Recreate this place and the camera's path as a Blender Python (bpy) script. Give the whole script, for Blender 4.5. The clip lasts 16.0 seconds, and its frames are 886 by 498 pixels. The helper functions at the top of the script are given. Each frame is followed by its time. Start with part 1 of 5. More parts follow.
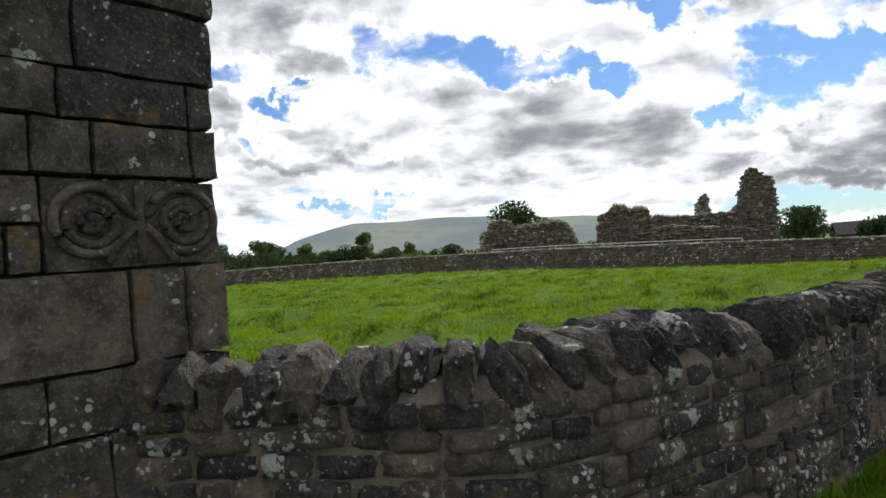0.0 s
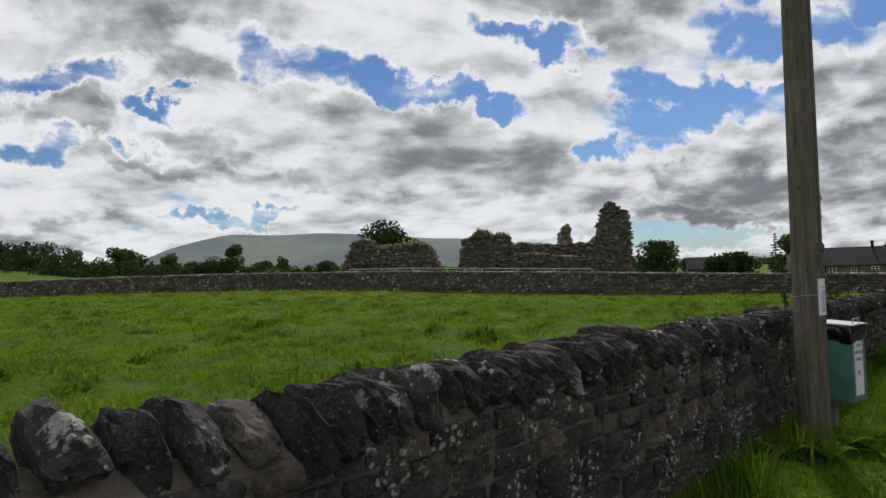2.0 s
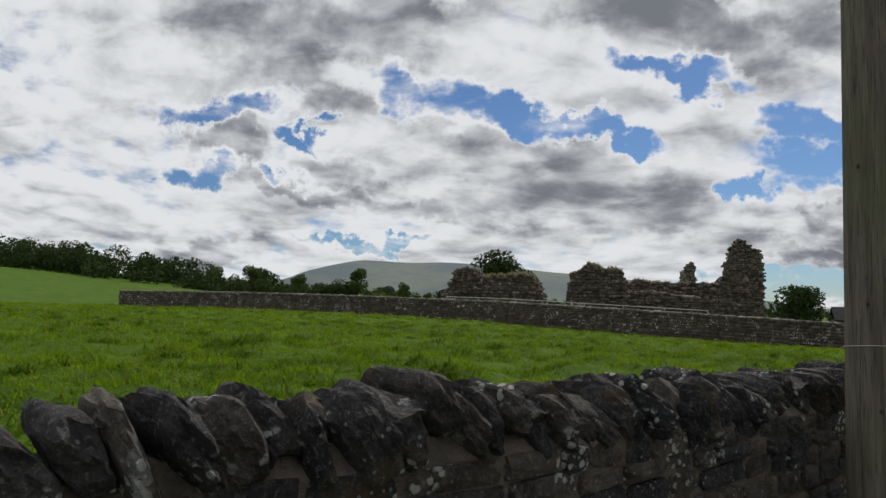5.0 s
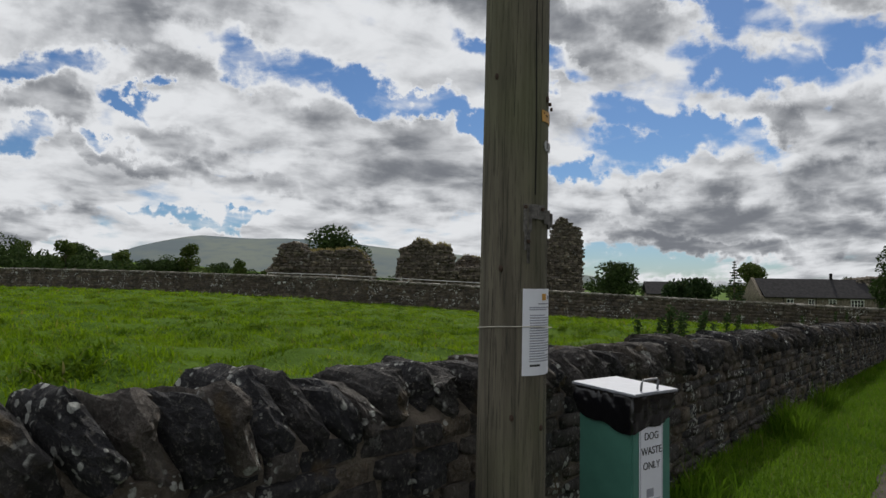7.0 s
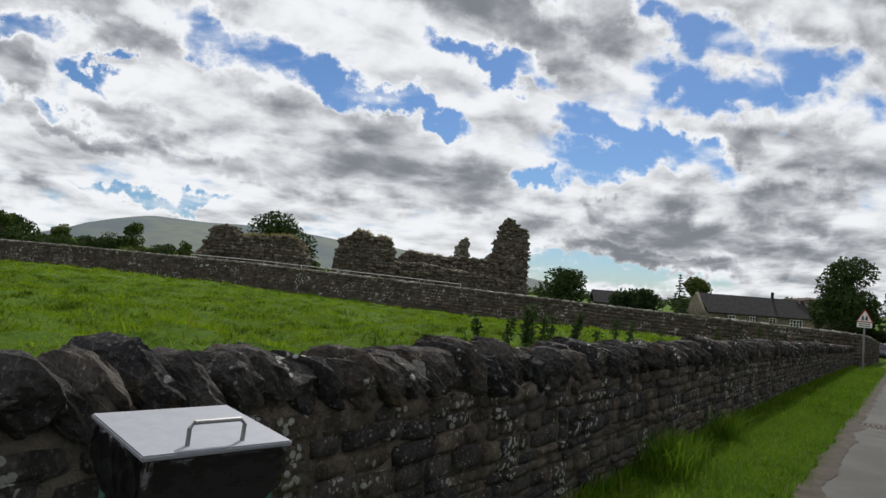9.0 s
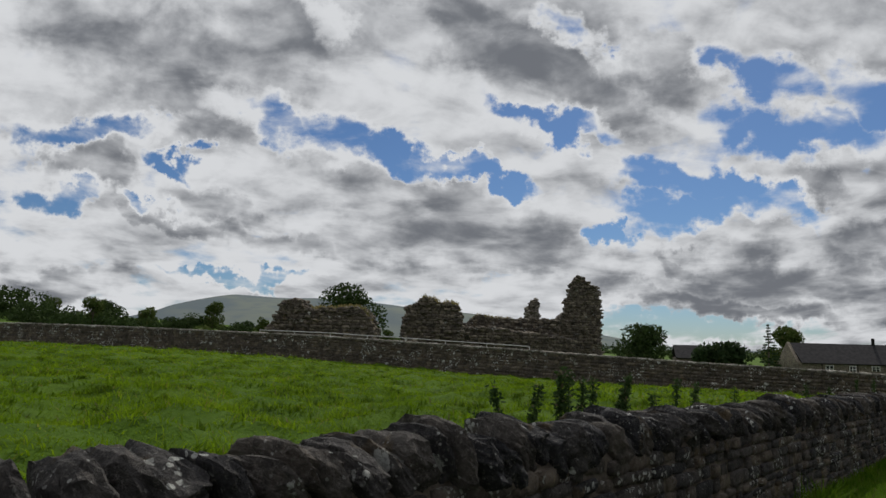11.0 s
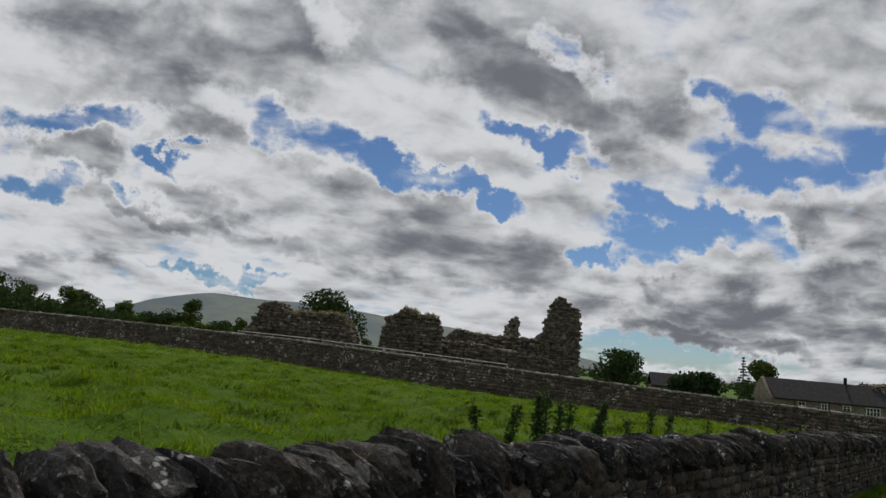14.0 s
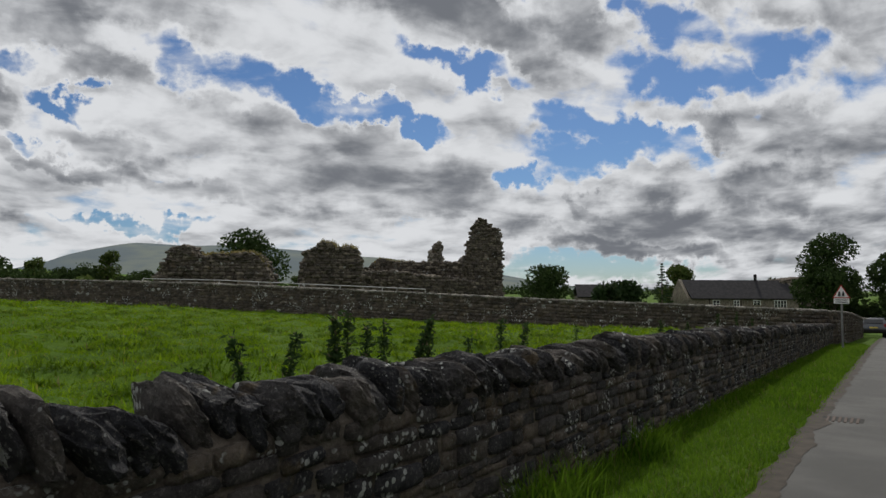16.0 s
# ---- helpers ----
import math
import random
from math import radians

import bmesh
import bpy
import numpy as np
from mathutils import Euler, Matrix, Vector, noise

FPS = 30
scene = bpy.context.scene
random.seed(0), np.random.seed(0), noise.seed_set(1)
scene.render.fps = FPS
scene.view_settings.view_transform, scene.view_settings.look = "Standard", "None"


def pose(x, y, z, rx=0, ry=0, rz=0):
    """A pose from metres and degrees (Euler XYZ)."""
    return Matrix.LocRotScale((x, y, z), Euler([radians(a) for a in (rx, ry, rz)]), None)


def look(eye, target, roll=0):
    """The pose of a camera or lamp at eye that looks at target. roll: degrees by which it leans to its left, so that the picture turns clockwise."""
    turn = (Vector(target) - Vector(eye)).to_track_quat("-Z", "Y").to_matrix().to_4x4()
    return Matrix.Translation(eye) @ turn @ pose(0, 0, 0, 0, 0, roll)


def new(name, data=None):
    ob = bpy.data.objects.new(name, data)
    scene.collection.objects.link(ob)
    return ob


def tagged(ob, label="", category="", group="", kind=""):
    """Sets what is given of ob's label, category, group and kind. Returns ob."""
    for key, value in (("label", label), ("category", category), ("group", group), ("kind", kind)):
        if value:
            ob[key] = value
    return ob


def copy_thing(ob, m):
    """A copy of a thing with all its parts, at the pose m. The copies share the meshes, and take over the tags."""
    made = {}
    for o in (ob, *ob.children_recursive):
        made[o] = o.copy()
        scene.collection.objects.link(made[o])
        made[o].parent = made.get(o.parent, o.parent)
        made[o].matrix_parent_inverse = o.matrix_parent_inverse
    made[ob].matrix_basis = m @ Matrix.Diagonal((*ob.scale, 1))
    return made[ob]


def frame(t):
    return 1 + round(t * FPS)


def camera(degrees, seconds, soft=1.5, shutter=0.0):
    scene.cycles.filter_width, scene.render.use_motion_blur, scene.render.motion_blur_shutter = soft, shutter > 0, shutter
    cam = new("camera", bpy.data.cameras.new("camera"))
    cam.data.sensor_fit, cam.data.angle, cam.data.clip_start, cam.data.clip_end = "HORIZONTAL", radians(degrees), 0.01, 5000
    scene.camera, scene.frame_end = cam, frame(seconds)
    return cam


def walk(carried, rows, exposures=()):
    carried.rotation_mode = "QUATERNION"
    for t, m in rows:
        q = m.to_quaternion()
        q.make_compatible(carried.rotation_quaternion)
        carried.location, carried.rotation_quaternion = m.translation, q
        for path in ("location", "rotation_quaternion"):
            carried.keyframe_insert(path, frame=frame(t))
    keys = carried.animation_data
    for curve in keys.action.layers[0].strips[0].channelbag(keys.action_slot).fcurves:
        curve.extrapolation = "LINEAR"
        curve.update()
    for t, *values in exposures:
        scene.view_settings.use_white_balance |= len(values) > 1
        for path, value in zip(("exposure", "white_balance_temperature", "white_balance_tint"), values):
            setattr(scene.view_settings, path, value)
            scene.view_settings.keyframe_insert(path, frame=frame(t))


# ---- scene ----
cam = camera(65.7, 16.0)
PATH = [
    (0, (1.555, -8.345, 1.758), (0.031, -7.049, 1.786), -4.6),
    (0.5, (1.671, -7.862, 1.735), (0.211, -6.496, 1.787), -3.5),
    (1, (1.705, -7.349, 1.778), (0.325, -5.903, 1.841), -2.9),
    (1.5, (1.702, -6.867, 1.816), (0.388, -5.361, 1.879), -2.5),
    (2, (1.759, -6.363, 1.78), (0.481, -4.826, 1.843), -2.1),
    (2.5, (1.742, -5.878, 1.698), (0.455, -4.35, 1.774), -1.5),
    (3, (1.767, -5.453, 1.711), (0.416, -3.983, 1.827), -0.3),
    (3.5, (1.75, -4.969, 1.679), (0.299, -3.602, 1.843), 1.4),
    (6, (1.687, -3.122, 1.61), (0.143, -1.86, 1.759), 1.1),
    (6.5, (1.686, -2.643, 1.598), (0.296, -1.211, 1.723), 0.7),
    (7, (1.738, -2.158, 1.615), (0.522, -0.573, 1.715), 0.9),
    (7.5, (1.853, -1.726, 1.611), (0.745, -0.063, 1.68), 0.7),
    (8, (1.895, -1.171, 1.611), (0.857, 0.538, 1.624), 0.8),
    (8.5, (1.925, -0.699, 1.567), (0.888, 1.011, 1.583), 2.0),
    (9, (1.809, -0.181, 1.535), (0.692, 1.475, 1.635), 4.4),
    (9.5, (1.742, 0.206, 1.528), (0.519, 1.776, 1.725), 5.8),
    (9.6, (1.757, 0.276, 1.529), (0.52, 1.835, 1.734), 5.7),
    (12, (1.808, 0.585, 1.578), (0.546, 2.108, 1.879), -0.3),
    (12.5, (1.804, 0.575, 1.57), (0.576, 2.124, 1.873), 0.5),
    (13, (1.796, 0.553, 1.578), (0.584, 2.113, 1.887), 1.9),
    (13.5, (1.799, 0.515, 1.583), (0.574, 2.064, 1.902), 3.6),
    (14, (1.816, 0.492, 1.577), (0.572, 2.027, 1.891), 5.2),
    (14.5, (1.892, 0.607, 1.562), (0.635, 2.138, 1.832), 5.8),
    (15, (2.017, 0.811, 1.534), (0.799, 2.384, 1.738), 4.3),
    (15.5, (2.105, 1.256, 1.567), (0.957, 2.886, 1.721), 1.9),
    (16, (2.062, 1.735, 1.556), (0.977, 3.411, 1.674), 0.2),
]
EXPOSURES = [(0.0, 0.38), (0.5, 0.12), (1.0, -0.08), (2.0, -0.25), (3.5, -0.35), (6.0, -0.35), (8.0, -0.3), (9.0, -0.1), (9.5, -0.2), (12.0, -0.6), (14.5, -0.6), (15.0, -0.5), (16.0, -0.45)]
walk(cam, [(t, look(e, a, r)) for t, e, a, r in PATH], EXPOSURES)

# ---- world, sun ----
SUN_AZ, SUN_EL = radians(20), radians(44)     # azimuth measured from the lane's line towards the field
world = bpy.data.worlds.new("sky_world")
scene.world = world
world.use_nodes = True
WN = world.node_tree


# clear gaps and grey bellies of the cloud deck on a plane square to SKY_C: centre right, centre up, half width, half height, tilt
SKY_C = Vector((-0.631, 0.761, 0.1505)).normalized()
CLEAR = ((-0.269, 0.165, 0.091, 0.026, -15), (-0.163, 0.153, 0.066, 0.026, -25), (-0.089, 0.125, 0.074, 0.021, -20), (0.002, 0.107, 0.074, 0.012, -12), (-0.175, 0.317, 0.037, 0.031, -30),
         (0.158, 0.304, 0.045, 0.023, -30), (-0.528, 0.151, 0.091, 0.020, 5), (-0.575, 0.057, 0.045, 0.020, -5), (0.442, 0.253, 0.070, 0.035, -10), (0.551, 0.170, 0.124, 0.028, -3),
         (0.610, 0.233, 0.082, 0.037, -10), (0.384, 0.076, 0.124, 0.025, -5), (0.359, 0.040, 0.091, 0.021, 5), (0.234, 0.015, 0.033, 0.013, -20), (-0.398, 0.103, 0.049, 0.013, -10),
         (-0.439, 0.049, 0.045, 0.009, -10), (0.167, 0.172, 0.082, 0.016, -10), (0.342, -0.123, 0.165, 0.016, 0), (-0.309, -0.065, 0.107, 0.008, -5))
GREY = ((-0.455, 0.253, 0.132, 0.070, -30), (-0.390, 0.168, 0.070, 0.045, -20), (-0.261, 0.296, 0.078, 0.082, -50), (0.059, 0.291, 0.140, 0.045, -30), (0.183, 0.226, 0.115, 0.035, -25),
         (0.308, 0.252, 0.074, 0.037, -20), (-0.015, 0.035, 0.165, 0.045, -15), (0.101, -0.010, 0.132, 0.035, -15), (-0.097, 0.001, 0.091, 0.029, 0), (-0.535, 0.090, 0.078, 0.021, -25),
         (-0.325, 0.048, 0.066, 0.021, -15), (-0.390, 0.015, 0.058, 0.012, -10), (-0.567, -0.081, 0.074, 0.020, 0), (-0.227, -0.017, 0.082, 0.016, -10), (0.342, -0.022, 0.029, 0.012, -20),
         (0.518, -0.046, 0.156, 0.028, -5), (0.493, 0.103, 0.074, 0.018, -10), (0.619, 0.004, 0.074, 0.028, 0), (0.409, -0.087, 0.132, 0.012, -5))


def build_sky(nt):
    N, L = nt.nodes, nt.links
    N.clear()
    out, bg = N.new("ShaderNodeOutputWorld"), N.new("ShaderNodeBackground")
    sky = N.new("ShaderNodeTexSky")
    sky.sky_type, sky.sun_disc = "NISHITA", False
    sky.sun_elevation, sky.sun_rotation = SUN_EL, -SUN_AZ
    sky.air_density, sky.dust_density, sky.ozone_density = 1.0, 0.3, 3.0
    tc = N.new("ShaderNodeTexCoord")

    def m(op, a, b=None, clamp=False):
        n = N.new("ShaderNodeMath")
        n.operation, n.use_clamp = op, clamp
        for i, v in enumerate((a, b)):
            if v is None:
                continue
            if isinstance(v, (int, float)):
                n.inputs[i].default_value = v
            else:
                L.new(v, n.inputs[i])
        return n.outputs[0]

    def dot(v):
        n = N.new("ShaderNodeVectorMath")
        n.operation = "DOT_PRODUCT"
        L.new(tc.outputs["Generated"], n.inputs[0])
        n.inputs[1].default_value = v
        return n.outputs["Value"]

    def ramp(v, a, b, lo=0.0, hi=1.0):
        n = N.new("ShaderNodeMapRange")
        n.interpolation_type = "SMOOTHSTEP"
        for k, x in (("From Min", a), ("From Max", b), ("To Min", lo), ("To Max", hi)):
            n.inputs[k].default_value = x
        L.new(v, n.inputs["Value"])
        return n.outputs["Result"]
    right = SKY_C.cross(Vector((0, 0, 1))).normalized()
    above = right.cross(SKY_C)
    ahead = dot(SKY_C)
    safe = m("MAXIMUM", ahead, 0.2)
    pu, pv = m("DIVIDE", dot(right), safe), m("DIVIDE", dot(above), safe)

    def deck(lift):
        """Cloud coordinates, packed closer towards the horizon."""
        e = m("MAXIMUM", m("ADD", pv, 0.26 + lift), 0.03)
        c = N.new("ShaderNodeCombineXYZ")
        L.new(m("MULTIPLY", pu, m("ADD", 0.75, m("DIVIDE", 0.10, e))), c.inputs[0])
        L.new(m("MULTIPLY", m("LOGARITHM", e, math.e), 0.42), c.inputs[1])
        return c.outputs[0]

    def mapped(src, off, stretch, turn):
        mp = N.new("ShaderNodeMapping")
        mp.inputs["Location"].default_value = off
        mp.inputs["Rotation"].default_value = (0, 0, radians(turn))
        mp.inputs["Scale"].default_value = stretch
        L.new(src, mp.inputs[0])
        return mp.outputs[0]

    def fbm(src, scale, detail, rough, off, stretch=(1, 1, 1), distort=0.0, turn=0):
        n = N.new("ShaderNodeTexNoise")
        n.inputs["Scale"].default_value = scale
        n.inputs["Detail"].default_value = detail
        n.inputs["Roughness"].default_value = rough
        n.inputs["Distortion"].default_value = distort
        L.new(mapped(src, off, stretch, turn), n.inputs["Vector"])
        return n.outputs["Fac"]

    def billow(src, scale, off):
        n = N.new("ShaderNodeTexVoronoi")
        n.feature, n.normalize = "SMOOTH_F1", True
        for key, v in (("Scale", scale), ("Detail", 4.0), ("Roughness", 0.52), ("Lacunarity", 2.1), ("Smoothness", 0.35)):
            n.inputs[key].default_value = v
        L.new(mapped(src, off, (0.8, 1.25, 1), 12), n.inputs["Vector"])
        return m("SUBTRACT", 0.42, n.outputs["Distance"])

    def body(lift):
        """Uneven thickness of the deck, without the placed gaps."""
        src = deck(lift)
        soft = fbm(src, 6.0, 9, 0.52, (2.0, 9.0, 0.0), (0.8, 1.3, 1), 0.25, 14)
        streak = fbm(src, 15.0, 6, 0.52, (8.0, 3.0, 0.0), (0.65, 1.5, 1), 0.4, 16)
        return m("ADD", m("ADD", m("MULTIPLY", m("SUBTRACT", soft, 0.5), 1.35), m("MULTIPLY", m("SUBTRACT", streak, 0.5), 1.0)), m("MULTIPLY", billow(src, 17.0, (3.0, 1.0, 0.0)), 0.55))
    plane = N.new("ShaderNodeCombineXYZ")
    L.new(pu, plane.inputs[0])
    L.new(pv, plane.inputs[1])
    # ragged outlines: the plane is warped by noise before the gaps are cut
    wx = m("MULTIPLY", m("SUBTRACT", fbm(plane.outputs[0], 9, 7, 0.58, (1, 2, 0)), 0.5), 0.30)
    wy = m("MULTIPLY", m("SUBTRACT", fbm(plane.outputs[0], 9, 7, 0.58, (5, 7, 3)), 0.5), 0.19)
    qu, qv = m("ADD", pu, wx), m("ADD", pv, wy)

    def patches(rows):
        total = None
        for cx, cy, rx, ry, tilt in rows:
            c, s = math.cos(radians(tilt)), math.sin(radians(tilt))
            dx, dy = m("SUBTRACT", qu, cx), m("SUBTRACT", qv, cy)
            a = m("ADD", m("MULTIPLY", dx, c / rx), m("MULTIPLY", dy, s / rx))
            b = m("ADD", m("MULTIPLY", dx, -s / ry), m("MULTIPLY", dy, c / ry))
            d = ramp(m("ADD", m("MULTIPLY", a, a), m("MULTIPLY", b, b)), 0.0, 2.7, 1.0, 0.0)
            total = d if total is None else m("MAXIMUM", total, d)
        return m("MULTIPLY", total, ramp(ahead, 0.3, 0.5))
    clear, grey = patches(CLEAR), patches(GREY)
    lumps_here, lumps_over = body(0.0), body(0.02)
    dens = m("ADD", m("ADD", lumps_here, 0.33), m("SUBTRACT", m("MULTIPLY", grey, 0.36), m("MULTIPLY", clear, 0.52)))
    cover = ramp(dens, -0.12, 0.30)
    # sunlit rims and tops, dim thick middles and undersides
    under = m("MULTIPLY", m("SUBTRACT", lumps_over, lumps_here), 1.3)
    thick = ramp(m("ADD", m("ADD", dens, under), ramp(pu, -0.25, 0.65, -0.06, 0.12)), 0.16, 1.08)
    tint = N.new("ShaderNodeMix")
    tint.data_type, tint.blend_type = "RGBA", "MULTIPLY"
    tint.inputs["Factor"].default_value = 1.0
    L.new(sky.outputs[0], tint.inputs["A"])
    tint.inputs["B"].default_value = (0.50, 0.65, 0.84, 1)
    ccol = N.new("ShaderNodeMix")
    ccol.data_type = "RGBA"
    L.new(thick, ccol.inputs["Factor"])
    ccol.inputs["A"].default_value = CLOUD_LIT
    ccol.inputs["B"].default_value = CLOUD_GREY
    mix = N.new("ShaderNodeMix")
    mix.data_type = "RGBA"
    L.new(cover, mix.inputs["Factor"])
    L.new(tint.outputs["Result"], mix.inputs["A"])
    L.new(ccol.outputs["Result"], mix.inputs["B"])
    L.new(mix.outputs["Result"], bg.inputs["Color"])
    bg.inputs["Strength"].default_value = 0.10
    L.new(bg.outputs[0], out.inputs[0])


CLOUD_LIT, CLOUD_GREY = (9.5, 9.7, 10.0, 1), (2.25, 2.4, 2.7, 1)
build_sky(WN)
sun_data = bpy.data.lights.new("sun", "SUN")
sun_data.energy, sun_data.angle, sun_data.color = 3.4, radians(1.5), (1.0, 0.95, 0.86)
sun = new("sun", sun_data)
sun_dir = Vector((-math.sin(SUN_AZ) * math.cos(SUN_EL), math.cos(SUN_AZ) * math.cos(SUN_EL), math.sin(SUN_EL)))
sun.matrix_world = look((0, 0, 60), Vector((0, 0, 60)) - sun_dir)

# ---- materials ----


class Mat:
    """A small builder of node materials in world-space coordinates."""

    def __init__(self, name, rough=0.8, metal=0.0, spec=0.4):
        self.m = bpy.data.materials.new(name)
        self.m.use_nodes = True
        self.N, self.L = self.m.node_tree.nodes, self.m.node_tree.links
        self.b = self.N["Principled BSDF"]
        self.b.inputs["Roughness"].default_value = rough
        self.b.inputs["Metallic"].default_value = metal
        self.b.inputs["Specular IOR Level"].default_value = spec
        self.pos = self.N.new("ShaderNodeNewGeometry").outputs["Position"]

    def coords(self, scale=(1, 1, 1), kind=None):
        mp = self.N.new("ShaderNodeMapping")
        mp.inputs["Scale"].default_value = scale
        src = self.pos
        if kind:
            src = self.N.new("ShaderNodeTexCoord").outputs[kind]
        self.L.new(src, mp.inputs[0])
        return mp.outputs[0]

    def noise(self, scale, detail=5, rough=0.55, vec=None, distort=0.0):
        n = self.N.new("ShaderNodeTexNoise")
        n.inputs["Scale"].default_value, n.inputs["Detail"].default_value = scale, detail
        n.inputs["Roughness"].default_value, n.inputs["Distortion"].default_value = rough, distort
        self.L.new(vec or self.pos, n.inputs["Vector"])
        return n.outputs["Fac"]

    def voronoi(self, scale, vec=None, rnd=1.0):
        n = self.N.new("ShaderNodeTexVoronoi")
        n.inputs["Scale"].default_value, n.inputs["Randomness"].default_value = scale, rnd
        self.L.new(vec or self.pos, n.inputs["Vector"])
        return n.outputs["Distance"], n.outputs["Color"]

    def random(self):
        a = self.N.new("ShaderNodeObjectInfo").outputs["Random"]
        b = self.N.new("ShaderNodeNewGeometry").outputs["Random Per Island"]
        return self.math("FRACT", self.math("ADD", a, b))

    def math(self, op, a, b=None):
        n = self.N.new("ShaderNodeMath")
        n.operation = op
        for i, v in enumerate((a, b)):
            if isinstance(v, (int, float)):
                n.inputs[i].default_value = v
            elif v is not None:
                self.L.new(v, n.inputs[i])
        return n.outputs[0]

    def ramp(self, v, a, b, lo=0.0, hi=1.0):
        n = self.N.new("ShaderNodeMapRange")
        n.interpolation_type = "SMOOTHSTEP"
        for k, x in (("From Min", a), ("From Max", b), ("To Min", lo), ("To Max", hi)):
            n.inputs[k].default_value = x
        self.L.new(v, n.inputs["Value"])
        return n.outputs["Result"]

    def mix(self, f, a, b, mode="MIX"):
        n = self.N.new("ShaderNodeMix")
        n.data_type, n.blend_type = "RGBA", mode
        for key, v in (("Factor", f), ("A", a), ("B", b)):
            if isinstance(v, (int, float)):
                n.inputs[key].default_value = v
            elif isinstance(v, tuple):
                n.inputs[key].default_value = (*v, 1)
            else:
                self.L.new(v, n.inputs[key])
        return n.outputs["Result"]

    def base(self, c):
        if isinstance(c, tuple):
            self.b.inputs["Base Color"].default_value = (*c, 1)
        else:
            self.L.new(c, self.b.inputs["Base Color"])
        return self

    def rough(self, v):
        self.L.new(v, self.b.inputs["Roughness"])
        return self

    def bump(self, h, strength=0.5, dist=0.01):
        n = self.N.new("ShaderNodeBump")
        n.inputs["Strength"].default_value, n.inputs["Distance"].default_value = strength, dist
        self.L.new(h, n.inputs["Height"])
        self.L.new(n.outputs[0], self.b.inputs["Normal"])
        return self


def stone_material(name, cols, lichen=0.5, scale=1.0, ochre=0.3):
    k = Mat(name, 0.9, spec=0.3)
    r = k.random()
    c = k.mix(k.ramp(r, 0.05, 0.5), cols[0], cols[1])
    c = k.mix(k.ramp(r, 0.6, 0.98), c, cols[2])
    n1, n2 = k.noise(8 * scale, 8, 0.7), k.noise(55 * scale, 6, 0.75)
    n3 = k.noise(21 * scale, 6, 0.7)
    c = k.mix(k.ramp(n1, 0.40, 0.62, 0.0, 0.85), c, k.mix(1.0, c, (0.30, 0.30, 0.32), "MULTIPLY"))
    c = k.mix(k.ramp(n3, 0.52, 0.70, 0.0, 0.55), c, k.mix(1.0, c, (2.3, 2.2, 2.05), "MULTIPLY"))
    c = k.mix(k.ramp(n2, 0.52, 0.68, 0.0, 0.6), c, (0.25, 0.235, 0.21))
    c = k.mix(k.math("MULTIPLY", k.ramp(k.noise(4.3 * scale, 4, 0.6), 0.58, 0.70), ochre), c, (0.19, 0.125, 0.04))
    # grey-white crusts of lichen: single rosettes, broken clusters and specks
    warp = k.math("SUBTRACT", k.noise(30 * scale, 4, 0.65), 0.5)
    d, col = k.voronoi(6.5 * scale)
    sepc = k.N.new("ShaderNodeSeparateColor")
    k.L.new(col, sepc.inputs[0])
    dd = k.math("ADD", d, k.math("MULTIPLY", warp, 0.85))
    big = k.math("MULTIPLY", k.ramp(dd, 0.25, 0.32, 1.0, 0.0), k.ramp(sepc.outputs[0], 1.0 - 0.25 * lichen, 1.0 - 0.24 * lichen))
    d2, col2 = k.voronoi(26 * scale)
    clus = k.math("MULTIPLY", k.ramp(k.math("ADD", d2, k.math("MULTIPLY", warp, 0.6)), 0.34, 0.42, 1.0, 0.0),
                  k.ramp(k.noise(2.9 * scale, 4, 0.6), 0.66 - 0.10 * lichen, 0.70 - 0.10 * lichen))
    d3, col3 = k.voronoi(44 * scale)
    sep3 = k.N.new("ShaderNodeSeparateColor")
    k.L.new(col3, sep3.inputs[0])
    speck = k.math("MULTIPLY", k.ramp(d3, 0.26, 0.34, 1.0, 0.0), k.ramp(sep3.outputs[1], 1.0 - 0.16 * lichen, 1.0 - 0.15 * lichen))
    zone = k.ramp(k.noise(1.7 * scale, 3, 0.5), 0.42, 0.60)
    lf = k.math("MAXIMUM", k.math("MAXIMUM", k.math("MULTIPLY", big, zone), clus), k.math("MULTIPLY", speck, k.math("MULTIPLY", zone, 0.6)))
    c = k.mix(k.math("MULTIPLY", lf, k.ramp(n2, 0.3, 0.55, 0.55, 0.95)), c, (0.50, 0.51, 0.48))
    h = k.math("ADD", k.math("ADD", n1, k.math("MULTIPLY", n3, 0.55)), k.math("MULTIPLY", n2, 0.30))
    return k.base(c).bump(h, 1.0, 0.055 / scale).m


M_STONE = stone_material("dark_gritstone", ((0.045, 0.044, 0.049), (0.085, 0.076, 0.072), (0.17, 0.138, 0.107)), 1.25)
M_COPE = stone_material("coping_gritstone", ((0.036, 0.036, 0.041), (0.062, 0.058, 0.058), (0.125, 0.108, 0.094)), 0.8)
M_PIER = stone_material("pier_gritstone", ((0.055, 0.053, 0.053), (0.095, 0.085, 0.076), (0.18, 0.155, 0.11)), 0.5, 1.0, 0.8)
M_RUIN = stone_material("ruin_rubble", ((0.105, 0.09, 0.073), (0.16, 0.135, 0.105), (0.25, 0.215, 0.165)), 0.35, 0.4, 0.25)
M_FAR = stone_material("field_wall_stone", ((0.085, 0.072, 0.06), (0.12, 0.098, 0.077), (0.17, 0.14, 0.105)), 1.2, 0.5, 0.25)


